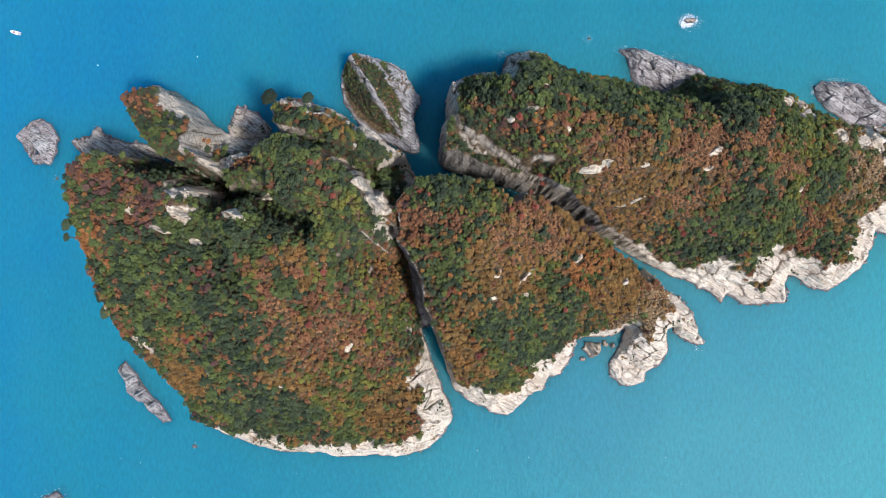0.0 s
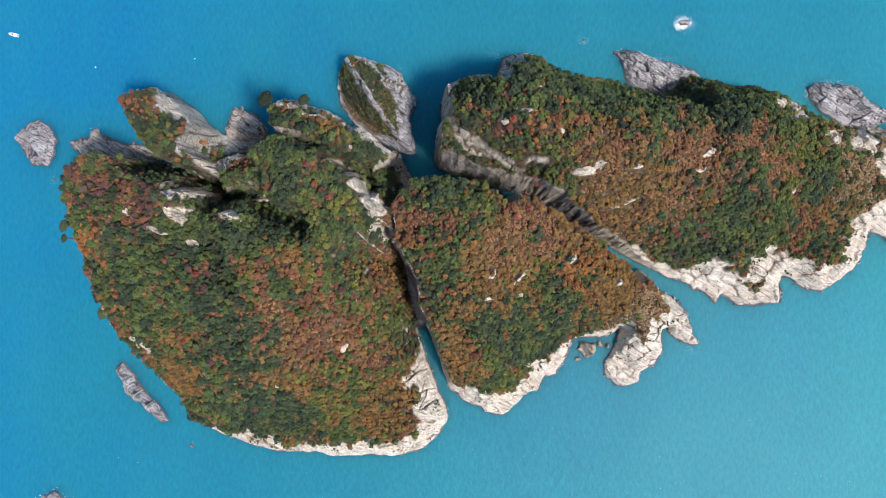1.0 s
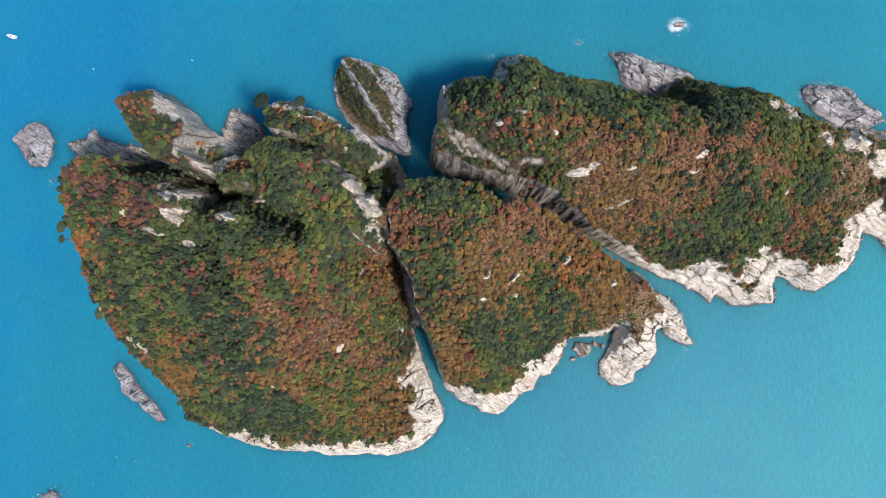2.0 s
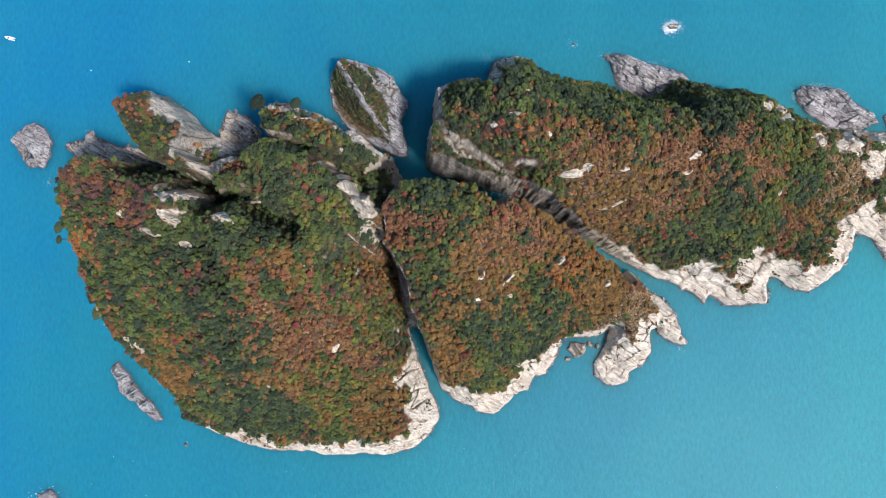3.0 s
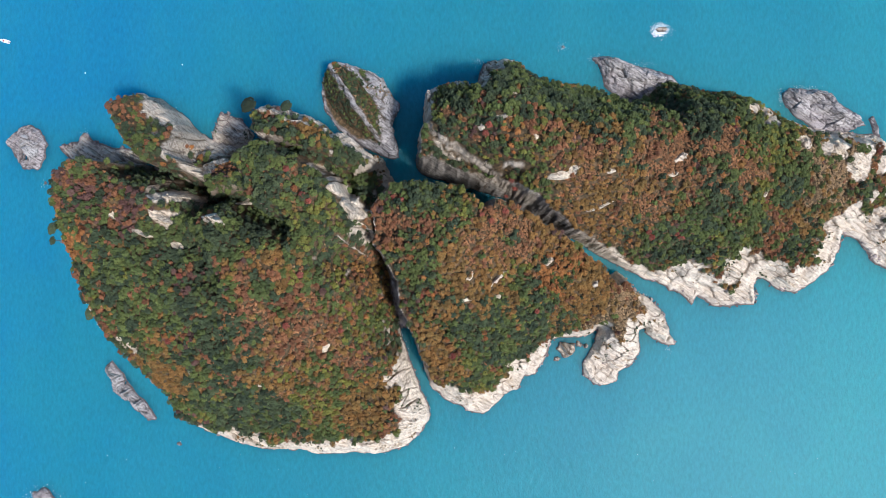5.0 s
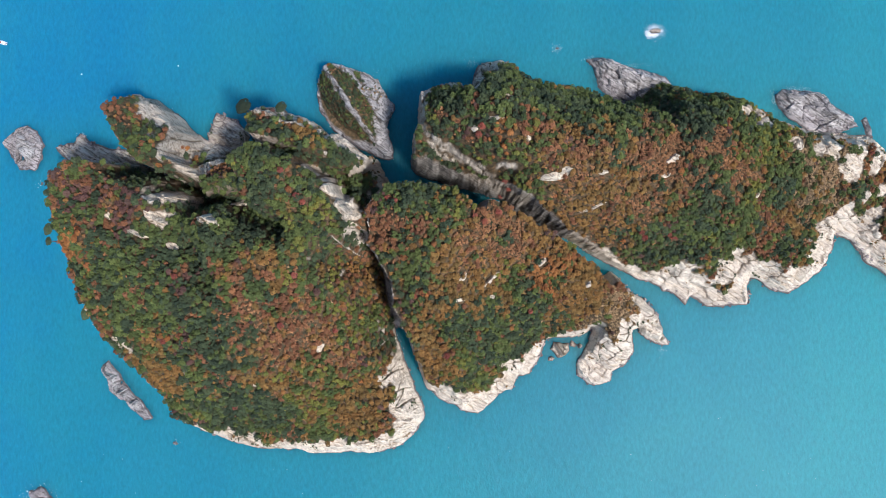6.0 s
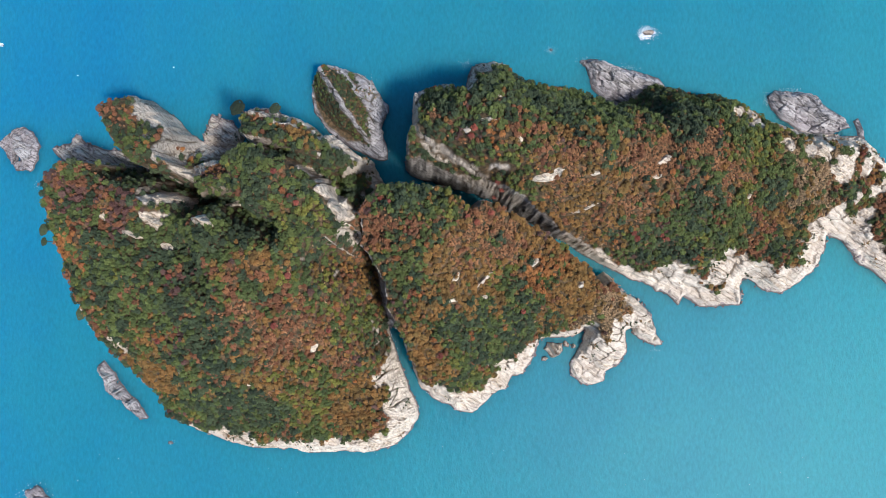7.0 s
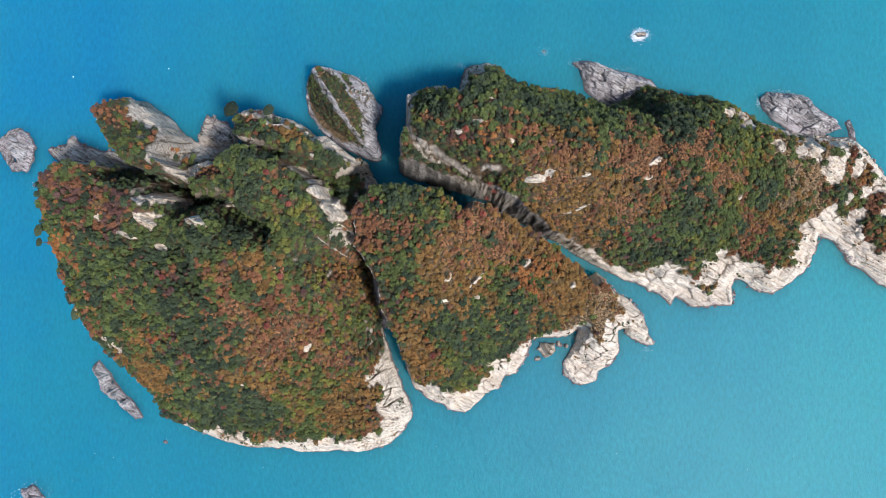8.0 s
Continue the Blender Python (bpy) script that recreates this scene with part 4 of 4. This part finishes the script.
def kinds_at(x, y, r):
    """The kind of tree at each place, by the stands of one colour that grow there."""
    x0, y0 = x, y
    x, y = x0 + 7 * fbm(x0, y0, 20, 3, 81), y0 + 7 * fbm(x0, y0, 20, 3, 82)
    share = np.repeat(np.array([BASE_MIX[k] for k in KINDS])[None] * 0.8, len(x), 0)
    for cx, cy, radius, kind in WOODS:
        stand = 3.0 * np.exp(-1.7 * ((x - cx) ** 2 + (y - cy) ** 2) / radius ** 2)
        for other, part_of in {"dark": (("dark", 0.55), ("green", 0.45)), "lime": (("lime", 0.45), ("green", 0.45), ("amber", 0.1)), "rust": (("rust", 0.55), ("brown", 0.3), ("amber", 0.15)),
                               "brown": (("brown", 0.75), ("rust", 0.15), ("amber", 0.1)), "maroon": (("maroon", 0.5), ("rust", 0.25), ("dark", 0.15), ("green", 0.1)),
                               "straw": (("straw", 0.5), ("amber", 0.2), ("green", 0.3))}.get(kind, ((kind, 1.0),)):
            share[:, KINDS.index(other)] += part_of * stand
    share[:, KINDS.index("straw")] *= 1.5
    drift = fbm(x, y, 13, 2, 77)
    share[:, KINDS.index("dark")] *= np.clip(1 + 1.2 * drift, 0.1, 3)
    share[:, KINDS.index("lime")] *= np.clip(1 - 1.2 * drift, 0.1, 3)
    share[:, KINDS.index("red")] *= np.clip(1 + 2.5 * fbm(x, y, 9, 2, 78), 0.05, 4)
    share = share ** 1.45
    edge = np.cumsum(share / share.sum(1, keepdims=True), 1)
    # neighbours of one kind stand together in groups of a few trees or a few dozen
    wide, narrow = patches(x / 17, y / 17, 12), patches(x / 8, y / 8, 31)
    pick = r.rand(len(x))
    draw = np.where(pick < 0.30, wide, np.where(pick < 0.80, narrow, r.rand(len(x))))
    return (draw[:, None] > edge).sum(1).clip(0, len(KINDS) - 1)


def scattered(terrain, gap, r):
    nx, ny = int(terrain.h.shape[0] * terrain.cell / gap), int(terrain.h.shape[1] * terrain.cell / (gap * 0.87))
    i, j = np.meshgrid(np.arange(nx), np.arange(ny), indexing="ij")
    x = terrain.low[0] + (i + 0.5 * (j % 2) + r.uniform(-0.38, 0.38, i.shape)) * gap
    y = terrain.low[1] + (j + r.uniform(-0.38, 0.38, i.shape)) * gap * 0.87
    return x.ravel(), y.ravel()


def planted(name, shapes, x, y, z, radius, kinds, r):
    """Many crowns in one mesh."""
    vs, fs, ms, tones, at = [], [], [], [], 0
    # trees of one group share their tint
    shared = np.mod(patches(x / 6.5, y / 6.5, 44) + 0.16 * r.rand(len(x)), 1.0)
    for px, py, pz, rad, kind in zip(x, y, z, radius, kinds):
        v, f = shapes[r.randint(len(shapes))]
        a = r.uniform(0, 6.283)
        c, s = math.cos(a) * rad, math.sin(a) * rad
        tall = rad * r.uniform(0.85, 1.25)
        vs.append(np.stack([v[:, 0] * c - v[:, 1] * s + px, v[:, 0] * s + v[:, 1] * c + py, v[:, 2] * tall + pz], 1))
        fs.append(f + at)
        ms.append(np.full(len(f), kind))
        tones.append(np.full(len(v), shared[len(tones)]))
        at += len(v)
    data = fast_mesh(name, np.concatenate(vs), np.concatenate(fs), np.concatenate(ms))
    tone = data.attributes.new("tone", "FLOAT", "POINT")
    tone.data.foreach_set("value", np.concatenate(tones).astype(np.float32))
    for k in KINDS:
        data.materials.append(LEAVES[k])
    return data


SCARP_RUNS = [(*a, *b) for line in (SCARP, LOWER_SCARP, MID_LEDGE, RIDGE_SCARP) for a, b in zip(line, line[1:])]
OUTCROPS = OUTCROPS_WEST + OUTCROPS_EAST + OUTCROPS_FAR


def clear_of_outcrops(x, y):
    free = np.ones(len(x), bool)
    for ox, oy, long, wide, turn, tall in OUTCROPS:
        a = radians(turn)
        u, v = (x - ox) * math.cos(a) + (y - oy) * math.sin(a), -(x - ox) * math.sin(a) + (y - oy) * math.cos(a)
        free &= (u / (long * 0.42)) ** 2 + (v / (wide * 0.42)) ** 2 > 1
    return free


BRIGHT_TREES = BRIGHT_TREES_WEST + BRIGHT_TREES_EAST
# more large trees that rise over the rest of the wood
for terrain, count, seed in ((LEFT, 95, 31), (MID, 50, 32), (RIGHT, 75, 33)):
    r = np.random.RandomState(seed)
    x, y = scattered(terrain, 9.0, r)
    h, bare, slope = terrain.at(x, y)
    ok = np.flatnonzero((h > 12) & (bare < 0.2) & (slope < 2.0))
    ok = r.permutation(ok)[:count]
    for px, py, kind in zip(x[ok], y[ok], kinds_at(x[ok], y[ok], r)):
        if KINDS[kind] not in ("brown", "straw"):
            BRIGHT_TREES.append((float(px), float(py), KINDS[kind]))


def clear_of_trees(x, y):
    free = np.ones(len(x), bool)
    for tx, ty, kind in BRIGHT_TREES:
        free &= (x - tx) ** 2 + (y - ty) ** 2 > 2.2 ** 2
    for ax, ay, bx, by in SCARP_RUNS:
        t = np.clip(((x - ax) * (bx - ax) + (y - ay) * (by - ay)) / ((bx - ax) ** 2 + (by - ay) ** 2), 0, 1)
        free &= (x - ax - t * (bx - ax)) ** 2 + (y - ay - t * (by - ay)) ** 2 > 2.6 ** 2
    return free


for terrain, label, seed in ((LEFT, "dense mixed wood in green, amber and rust autumn leaf", 1), (MID, "dense wood of brown, amber and green autumn trees", 2),
                             (RIGHT, "dense wood of brown and evergreen trees over the ridge", 3), (LONE_STACK, "low dark green shrubs on the stack", 4)):
    r = np.random.RandomState(seed)
    low_cap = terrain is LONE_STACK
    for gap, shapes, small in ((2.95 if not low_cap else 2.4, CROWNS, False), (1.9, SMALL_CROWNS, True)):
        x, y = scattered(terrain, gap, r)
        h, bare, slope = terrain.at(x, y)
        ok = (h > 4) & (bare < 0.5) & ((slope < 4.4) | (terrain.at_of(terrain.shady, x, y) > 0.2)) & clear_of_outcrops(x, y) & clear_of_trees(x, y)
        x, y, h = x[ok], y[ok], h[ok]
        kinds = kinds_at(x, y, r)
        ok = np.isin(kinds, [KINDS.index(k) for k in FINE]) == small
        x, y, h, kinds = x[ok], y[ok], h[ok], kinds[ok]
        straw = kinds == KINDS.index("straw")
        radius = np.where(small, 0.95 + 0.6 * r.rand(len(x)) ** 1.5, 1.4 + 1.2 * r.rand(len(x)) ** 1.8) * np.where(straw, 0.9, 1.0) * (0.6 if low_cap else 1.0)
        radius = radius * np.where(np.isin(kinds, [KINDS.index("dark"), KINDS.index("green")]), 1.2, 1.0)
        lift = radius * 0.5 + np.where(small, 0.8, 2.0) * r.rand(len(x)) ** 1.5 * (0.3 if low_cap else 1.0)
        if len(x):
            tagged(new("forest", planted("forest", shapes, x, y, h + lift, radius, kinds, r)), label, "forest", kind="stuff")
    x, y = scattered(terrain, 2.3, r)
    h, bare, slope = terrain.at(x, y)
    clump = fbm(x, y, 8, 3, 40 + seed)
    ok = (h > 5) & (slope < 4) & np.where(bare > 0.5, (clump > 0.6) | ((terrain.at_of(terrain.soil, x, y) > 0.5) & (clump > -0.25)), r.rand(len(x)) < 0.10) & clear_of_outcrops(x, y)
    x, y, h = x[ok], y[ok], h[ok]
    kinds = np.where(r.rand(len(x)) < 0.6, KINDS.index("dark"), np.where(r.rand(len(x)) < 0.5, KINDS.index("straw"), KINDS.index("amber")))
    radius = r.uniform(0.6, 1.3, len(x))
    tagged(new("shrubs", planted("shrubs", SHRUBS, x, y, h + 0.25, radius, kinds, r)), "low shrubs and dry grass tufts on rock ledges", "shrubs", kind="stuff")


# ---- rocks ----
def chunk(bm, r, centre, size, turn, dip=0.0, points=14):
    """A broken block: the hull of a few points, in one bmesh with others."""
    made = []
    m = Matrix.Translation(centre) @ pose(0, 0, 0, 0, dip, turn)
    for _ in range(points):
        v = Vector((r.uniform(-1, 1), r.uniform(-1, 1), r.uniform(-1, 1)))
        v = v / max(abs(v.x), abs(v.y), abs(v.z)) * r.uniform(0.75, 1.0)
        made.append(bm.verts.new(m @ Vector((v.x * size[0] / 2, v.y * size[1] / 2, v.z * size[2] / 2))))
    hull = bmesh.ops.convex_hull(bm, input=made)
    bmesh.ops.delete(bm, geom=[g for g in hull["geom_interior"] if isinstance(g, bmesh.types.BMVert)], context="VERTS")


def ragged(x, y, long, wide, turn, r, count=14):
    """An uneven outline, as a shoreline for a small landform."""
    a, out = radians(turn), []
    for i in range(count):
        k = 6.2832 * i / count
        s = r.uniform(0.72, 1.12)
        u, v = 0.5 * long * s * math.cos(k), 0.5 * wide * s * math.sin(k)
        out.append((x + u * math.cos(a) - v * math.sin(a), y + u * math.sin(a) + v * math.cos(a), r.uniform(1.5, 4.0), 50))
    return out


def owner_of(x, y):
    best = None
    for terrain in (LEFT, MID, RIGHT):
        h = float(terrain.at(x, y)[0])
        if terrain.low[0] < x < terrain.low[0] + terrain.h.shape[0] * terrain.cell and terrain.low[1] < y < terrain.low[1] + terrain.h.shape[1] * terrain.cell:
            if best is None or h > best[1]:
                best = (terrain, h)
    return best


rr = random.Random(5)
for i, (x, y, long, wide, turn, tall) in enumerate(OUTCROPS):
    terrain, h = owner_of(x, y)
    small = Terrain([(ragged(x, y, long, wide, turn, rr), tall)], 0.45, 1.3, 400 + 3 * i)
    part("outcrop", small.mesh("outcrop", ROCK_TAN, terrain), ISLANDS[id(terrain)], None, "bare pale rock ledge among trees")

# boulders fallen along the waterline
for terrain, seed in ((LEFT, 21), (MID, 22), (RIGHT, 23)):
    r, ru = np.random.RandomState(seed), random.Random(seed)
    x, y = scattered(terrain, 2.4, r)
    h, bare, slope = terrain.at(x, y)
    ok = (h > -1.4) & (h < 2.2) & (fbm(x, y, 9, 3, seed) > -0.15)
    shapes = []
    for i in range(8):
        bm = bmesh.new()
        chunk(bm, ru, (0, 0, 0), (1, 0.8, 0.7), ru.uniform(0, 90), ru.uniform(-25, 25), 11)
        bmesh.ops.triangulate(bm, faces=bm.faces)
        bm.verts.index_update()
        shapes.append((np.array([v.co[:] for v in bm.verts]), np.array([[v.index for v in f.verts] for f in bm.faces])))
        bm.free()
    vs, fs, at = [], [], 0
    for px, py, pz in zip(x[ok], y[ok], h[ok]):
        v, f = shapes[r.randint(8)]
        s, a = 1.3 + 3.0 * r.rand() ** 2.5, r.uniform(0, 6.28)
        turned_xy = np.stack([v[:, 0] * math.cos(a) - v[:, 1] * math.sin(a), v[:, 0] * math.sin(a) + v[:, 1] * math.cos(a), v[:, 2]], 1)
        vs.append(turned_xy * s + (px, py, pz + 0.1 * s))
        fs.append(f + at)
        at += len(v)
    data = fast_mesh("boulders", np.concatenate(vs), np.concatenate(fs))
    data.materials.append(ROCK_TIDE)
    tagged(new("boulders", data), "broken tide-stained brown boulders along the waterline", "boulders", kind="stuff")

# small rocks that stand alone in the water
LONE_ROCKS = [(202, 305, 12, 6, 4, "wave-washed skerry in a ring of foam"), (122, 293, 4, 3, 2.2, "small dark rock awash in foam"),
              (-200, -17, 4.5, 4, 1.6, "small dark rock just awash"), (-312, -58, 22, 16, 6, "dark rock islet with foam on it"),
              (117, 48, 16, 12, 8, "broken rock pile in a small bay"), (109, 41, 6, 5, 4, "broken rock pile in a small bay"),
              (125, 52, 7, 5, 5, "broken rock pile in a small bay"), (131, 50, 5, 5, 4, "broken rock pile in a small bay"), (-303, 197, 3.5, 2.5, 1.2, "small rock just awash beside a cliff")]
for i, (x, y, long, wide, tall, label) in enumerate(LONE_ROCKS):
    small = Terrain([(ragged(x, y, long, wide, rr.uniform(-60, 20), rr), tall)], 0.4, 1.2, 700 + 5 * i)
    tagged(new("sea_rock", small.mesh("sea_rock", ROCK_PALE if tall in (4, 5, 8) else ROCK_GREY)), label, "sea rock", group="sea rocks")


# ---- foam ----
def foam_mesh():
    r = np.random.RandomState(8)
    spots = []

    def ring(cx, cy, rx, ry, count, size, spread=0.3):
        for _ in range(count):
            a, k = r.uniform(0, 6.283), max(0.3, 1 + r.normal() * (spread + 0.15))
            spots.append((cx + rx * k * math.cos(a), cy + ry * k * math.sin(a), size * (0.15 + 0.7 * r.rand() ** 2)))

    ring(202, 305, 4.8, 3.2, 1300, 0.42, 0.35)
    ring(200, 303, 3.0, 2.2, 500, 0.75, 0.4)
    ring(122, 293, 2.6, 2.1, 150, 0.34, 0.5)
    ring(-312, -56, 11, 7, 90, 0.7, 0.15)
    ring(-303, 197, 2.2, 1.8, 26, 0.4, 0.4)
    ring(299, 247, 2.2, 4, 380, 0.28, 0.4)
    ring(317, 253, 6, 1.6, 380, 0.28, 0.4)
    ring(150, 284, 5, 1.8, 150, 0.26, 0.4)
    ring(180, 277, 9, 2.0, 220, 0.26, 0.4)
    ring(-30, 270, 4, 6, 160, 0.26, 0.4)
    ring(52, 284, 3, 2.5, 120, 0.26, 0.4)
    ring(-269, 236, 2.5, 2.5, 110, 0.34, 0.4)
    ring(-200, -17, 2.4, 2.0, 14, 0.4, 0.3)
    ring(199, 46, 3.0, 3.0, 70, 0.3, 0.4)
    for _ in range(50):
        spots.append((r.uniform(-330, 330), r.uniform(-75, 20) - 25, 0.12 + 0.3 * r.rand() ** 2))
    for terrain, seed in ((LEFT, 1), (MID, 2), (RIGHT, 3), (LONE_STACK, 4)):
        x, y = scattered(terrain, 1.1, r)
        h = terrain.at(x, y)[0]
        ok = (h > -2.4) & (h < -0.2) & (h > -1.3) & (fbm(x, y, 11, 3, 60 + seed) > 0.3) & (r.rand(len(x)) < 0.4)
        spots.extend(zip(x[ok], y[ok], 0.1 + 0.3 * r.rand(ok.sum()) ** 2))
    vs, fs, at = [], [], 0
    for x, y, s in spots:
        a = np.linspace(0, 6.283, 8)[:-1]
        k = s * r.uniform(0.5, 1.2, 7)
        stretch = r.uniform(0.4, 1.0)
        turn = r.uniform(0, 3.14)
        px, py = np.cos(a) * k, np.sin(a) * k * stretch
        z = r.uniform(0.05, 0.12)
        edge = np.stack([x + px * math.cos(turn) - py * math.sin(turn), y + px * math.sin(turn) + py * math.cos(turn), np.full(7, z - 0.04)], 1)
        vs.append(np.vstack([[(x, y, z + 0.12 * s)], edge]))
        fs.append(np.array([(0, i + 1, (i + 1) % 7 + 1) for i in range(7)]) + at)
        at += 8
    return fast_mesh("sea_foam", np.concatenate(vs), np.concatenate(fs))


foam = foam_mesh()
foam.materials.append(FOAM)
tagged(new("sea_foam", foam), "white foam where waves wash round rocks", "foam", kind="stuff")


# ---- trees that stand out ----
def limb(bm, a, b, ra, rb, sides=6):
    way = (Vector(b) - Vector(a))
    turn = way.to_track_quat("Z", "Y").to_matrix().to_4x4()
    rings = []
    for p, rad in ((a, ra), (b, rb)):
        rings.append([bm.verts.new(Vector(p) + turn @ Vector((rad * math.cos(6.2832 * i / sides), rad * math.sin(6.2832 * i / sides), 0))) for i in range(sides)])
    for i in range(sides):
        bm.faces.new((rings[0][i], rings[0][(i + 1) % sides], rings[1][(i + 1) % sides], rings[1][i]))
    bm.faces.new(rings[1])


def tree(kind, label, seed, clumps=200, leaf=0.2, flat=0.8, tall=2.6):
    """A tree of unit crown radius standing at the origin: trunk with limbs, and a crown of sprays."""
    ru = random.Random(seed)
    thing = tagged(new("tree"), label, "tree", group="trees that stand out")
    bm = bmesh.new()
    limb(bm, (0, 0, -0.5), (0.05, 0.03, tall * 0.55), 0.11, 0.07)
    for i in range(5):
        a = i * 1.2566 + ru.uniform(-0.3, 0.3)
        limb(bm, (0.05, 0.03, tall * 0.45), (0.5 * math.cos(a), 0.5 * math.sin(a), tall * 0.75 + ru.uniform(-0.1, 0.2)), 0.05, 0.02, 5)
    part("trunk", bm, thing, BARK)
    v, f = crown_arrays(seed, clumps, leaf, flat)
    data = fast_mesh("crown", v + (0, 0, tall * 0.75), f)
    part("crown", data, thing, LEAVES[kind])
    return thing


TREE_LABELS = {"red": "broadleaf tree in bright red autumn leaf", "orange": "broadleaf tree in orange autumn leaf", "amber": "broadleaf tree in yellow-amber autumn leaf",
               "rust": "broadleaf tree in rust-brown autumn leaf", "maroon": "broadleaf tree in dull maroon autumn leaf", "lime": "broadleaf tree in fresh yellow-green leaf",
               "dark": "dark evergreen tree with a rounded crown", "green": "broadleaf tree still in full green leaf"}
models = {}
for x, y, kind in BRIGHT_TREES:
    found = owner_of(x, y)
    where = Matrix.Translation((x, y, found[1] - 0.2)) @ pose(0, 0, 0, 0, 0, rr.uniform(0, 360)) @ Matrix.Scale(rr.uniform(1.9, 2.8), 4)
    if kind in models:
        copy_thing(models[kind], where @ Matrix.Diagonal((*models[kind].scale, 1)).inverted())
    else:
        models[kind] = tree(kind, TREE_LABELS[kind], 300 + len(models))
        models[kind].matrix_basis = where
# wind-shaped pines that overhang the cliff edges
for x, y, z, size in ((-109, 234, 78, 6.2), (-86, 235, 72, 4.6), (-250, 156, 74, 4.4), (-231, 107, 70, 4.2), (-229, 96, 68, 4.6), (-254, 148, 70, 3.2)):
    pine = tree("dark", "wind-bent pine leaning out over the sea cliff", 340, 460, 0.22, 0.5, 2.0)
    pine["category"], pine["group"] = "pine tree", "cliff-edge pines"
    out = Vector((x - 10, y - 130, 0)).normalized()
    pine.matrix_basis = Matrix.Translation((x - out.x * 2.0, y - out.y * 2.0, z)) @ Matrix.Rotation(0.45, 4, Vector((-out.y, out.x, 0))) @ Matrix.Scale(size, 4)


# ---- boat and buoys ----
WHITE = plain_material("white_paint", (0.80, 0.82, 0.82), 0.4, 0.1, 1.5)
DECK = plain_material("grey_deck", (0.42, 0.44, 0.44), 0.7, 0.25, 2.0)
RED = plain_material("red_cloth", (0.42, 0.06, 0.05), 0.7, 0.2, 2.0)
NAVY = plain_material("dark_blue_paint", (0.03, 0.05, 0.10), 0.5, 0.2, 2.0)
GLASS = plain_material("dark_window", (0.02, 0.025, 0.03), 0.1, 0.1, 2.0)


def box(bm, x0, x1, y0, y1, z0, z1):
    v = [bm.verts.new((x, y, z)) for z in (z0, z1) for x, y in ((x0, y0), (x1, y0), (x1, y1), (x0, y1))]
    for f in ((3, 2, 1, 0), (4, 5, 6, 7), (0, 1, 5, 4), (1, 2, 6, 5), (2, 3, 7, 6), (3, 0, 4, 7)):
        bm.faces.new([v[i] for i in f])


def rounded(bm, width):
    bmesh.ops.bevel(bm, geom=bm.edges[:], offset=width, segments=2, affect="EDGES")
    return bm


boat = tagged(new("fishing_boat"), "small white open fishing boat with a wheelhouse", "boat")
bm = bmesh.new()
stations = [(-4.6, 1.35, 0.75), (-2.5, 1.6, 0.75), (0, 1.65, 0.8), (2.4, 1.3, 0.95), (4.0, 0.6, 1.2), (4.9, 0.06, 1.35)]
rows = []
for sx, half, top in stations:
    rows.append([bm.verts.new(p) for p in ((sx, -half, top), (sx, -half * 0.75, -0.3), (sx, 0, -0.55), (sx, half * 0.75, -0.3), (sx, half, top), (sx, half * 0.86, top), (sx, half * 0.8, 0.35), (sx, -half * 0.8, 0.35), (sx, -half * 0.86, top))])
for a, b in zip(rows, rows[1:]):
    for i in range(9):
        bm.faces.new((a[i], b[i], b[(i + 1) % 9], a[(i + 1) % 9]))
bm.faces.new(rows[0])
bm.faces.new(rows[-1][::-1])
bmesh.ops.recalc_face_normals(bm, faces=bm.faces)
part("hull", bm, boat, WHITE)
bm = bmesh.new()
box(bm, -4.3, 3.0, -1.1, 1.1, 0.36, 0.42)
part("deck", bm, boat, DECK)
bm = bmesh.new()
box(bm, -2.6, -0.6, -0.8, 0.8, 0.42, 2.3)
cabin = part("wheelhouse", rounded(bm, 0.08), boat, WHITE)
bm = bmesh.new()
box(bm, -0.6, -0.57, -0.65, 0.65, 1.5, 2.05)
part("window", bm, cabin, GLASS)
bm = bmesh.new()
box(bm, 0.4, 1.6, -0.6, 0.6, 0.42, 0.95)
part("fish_crate", rounded(bm, 0.05), boat, RED, "red crate")
bm = bmesh.new()
box(bm, -5.2, -4.6, -0.35, 0.35, -0.2, 1.25)
part("outboard_engine", rounded(bm, 0.1), boat, NAVY, "dark outboard engine")
bm = bmesh.new()
limb(bm, (-1.6, 0, 2.3), (-1.6, 0, 4.2), 0.05, 0.03)
part("mast", bm, boat, DECK)
boat.matrix_basis = pose(-331, 314, 0.0, 0, 0, 163) @ Matrix.Scale(0.88, 4)
for x, y in ((-267, 286), (-188, 290)):
    buoy = tagged(new("float_buoy"), "white float buoy bobbing on open water", "buoy", group="float buoys")
    bm = bmesh.new()
    bmesh.ops.create_icosphere(bm, subdivisions=2, radius=0.55)
    bmesh.ops.scale(bm, vec=(1, 1, 0.85), verts=bm.verts)
    part("float", bm, buoy, WHITE)
    bm = bmesh.new()
    limb(bm, (0, 0, 0.4), (0, 0, 0.75), 0.14, 0.1)
    part("eye", bm, buoy, NAVY)
    buoy.location = (x, y, 0.15)
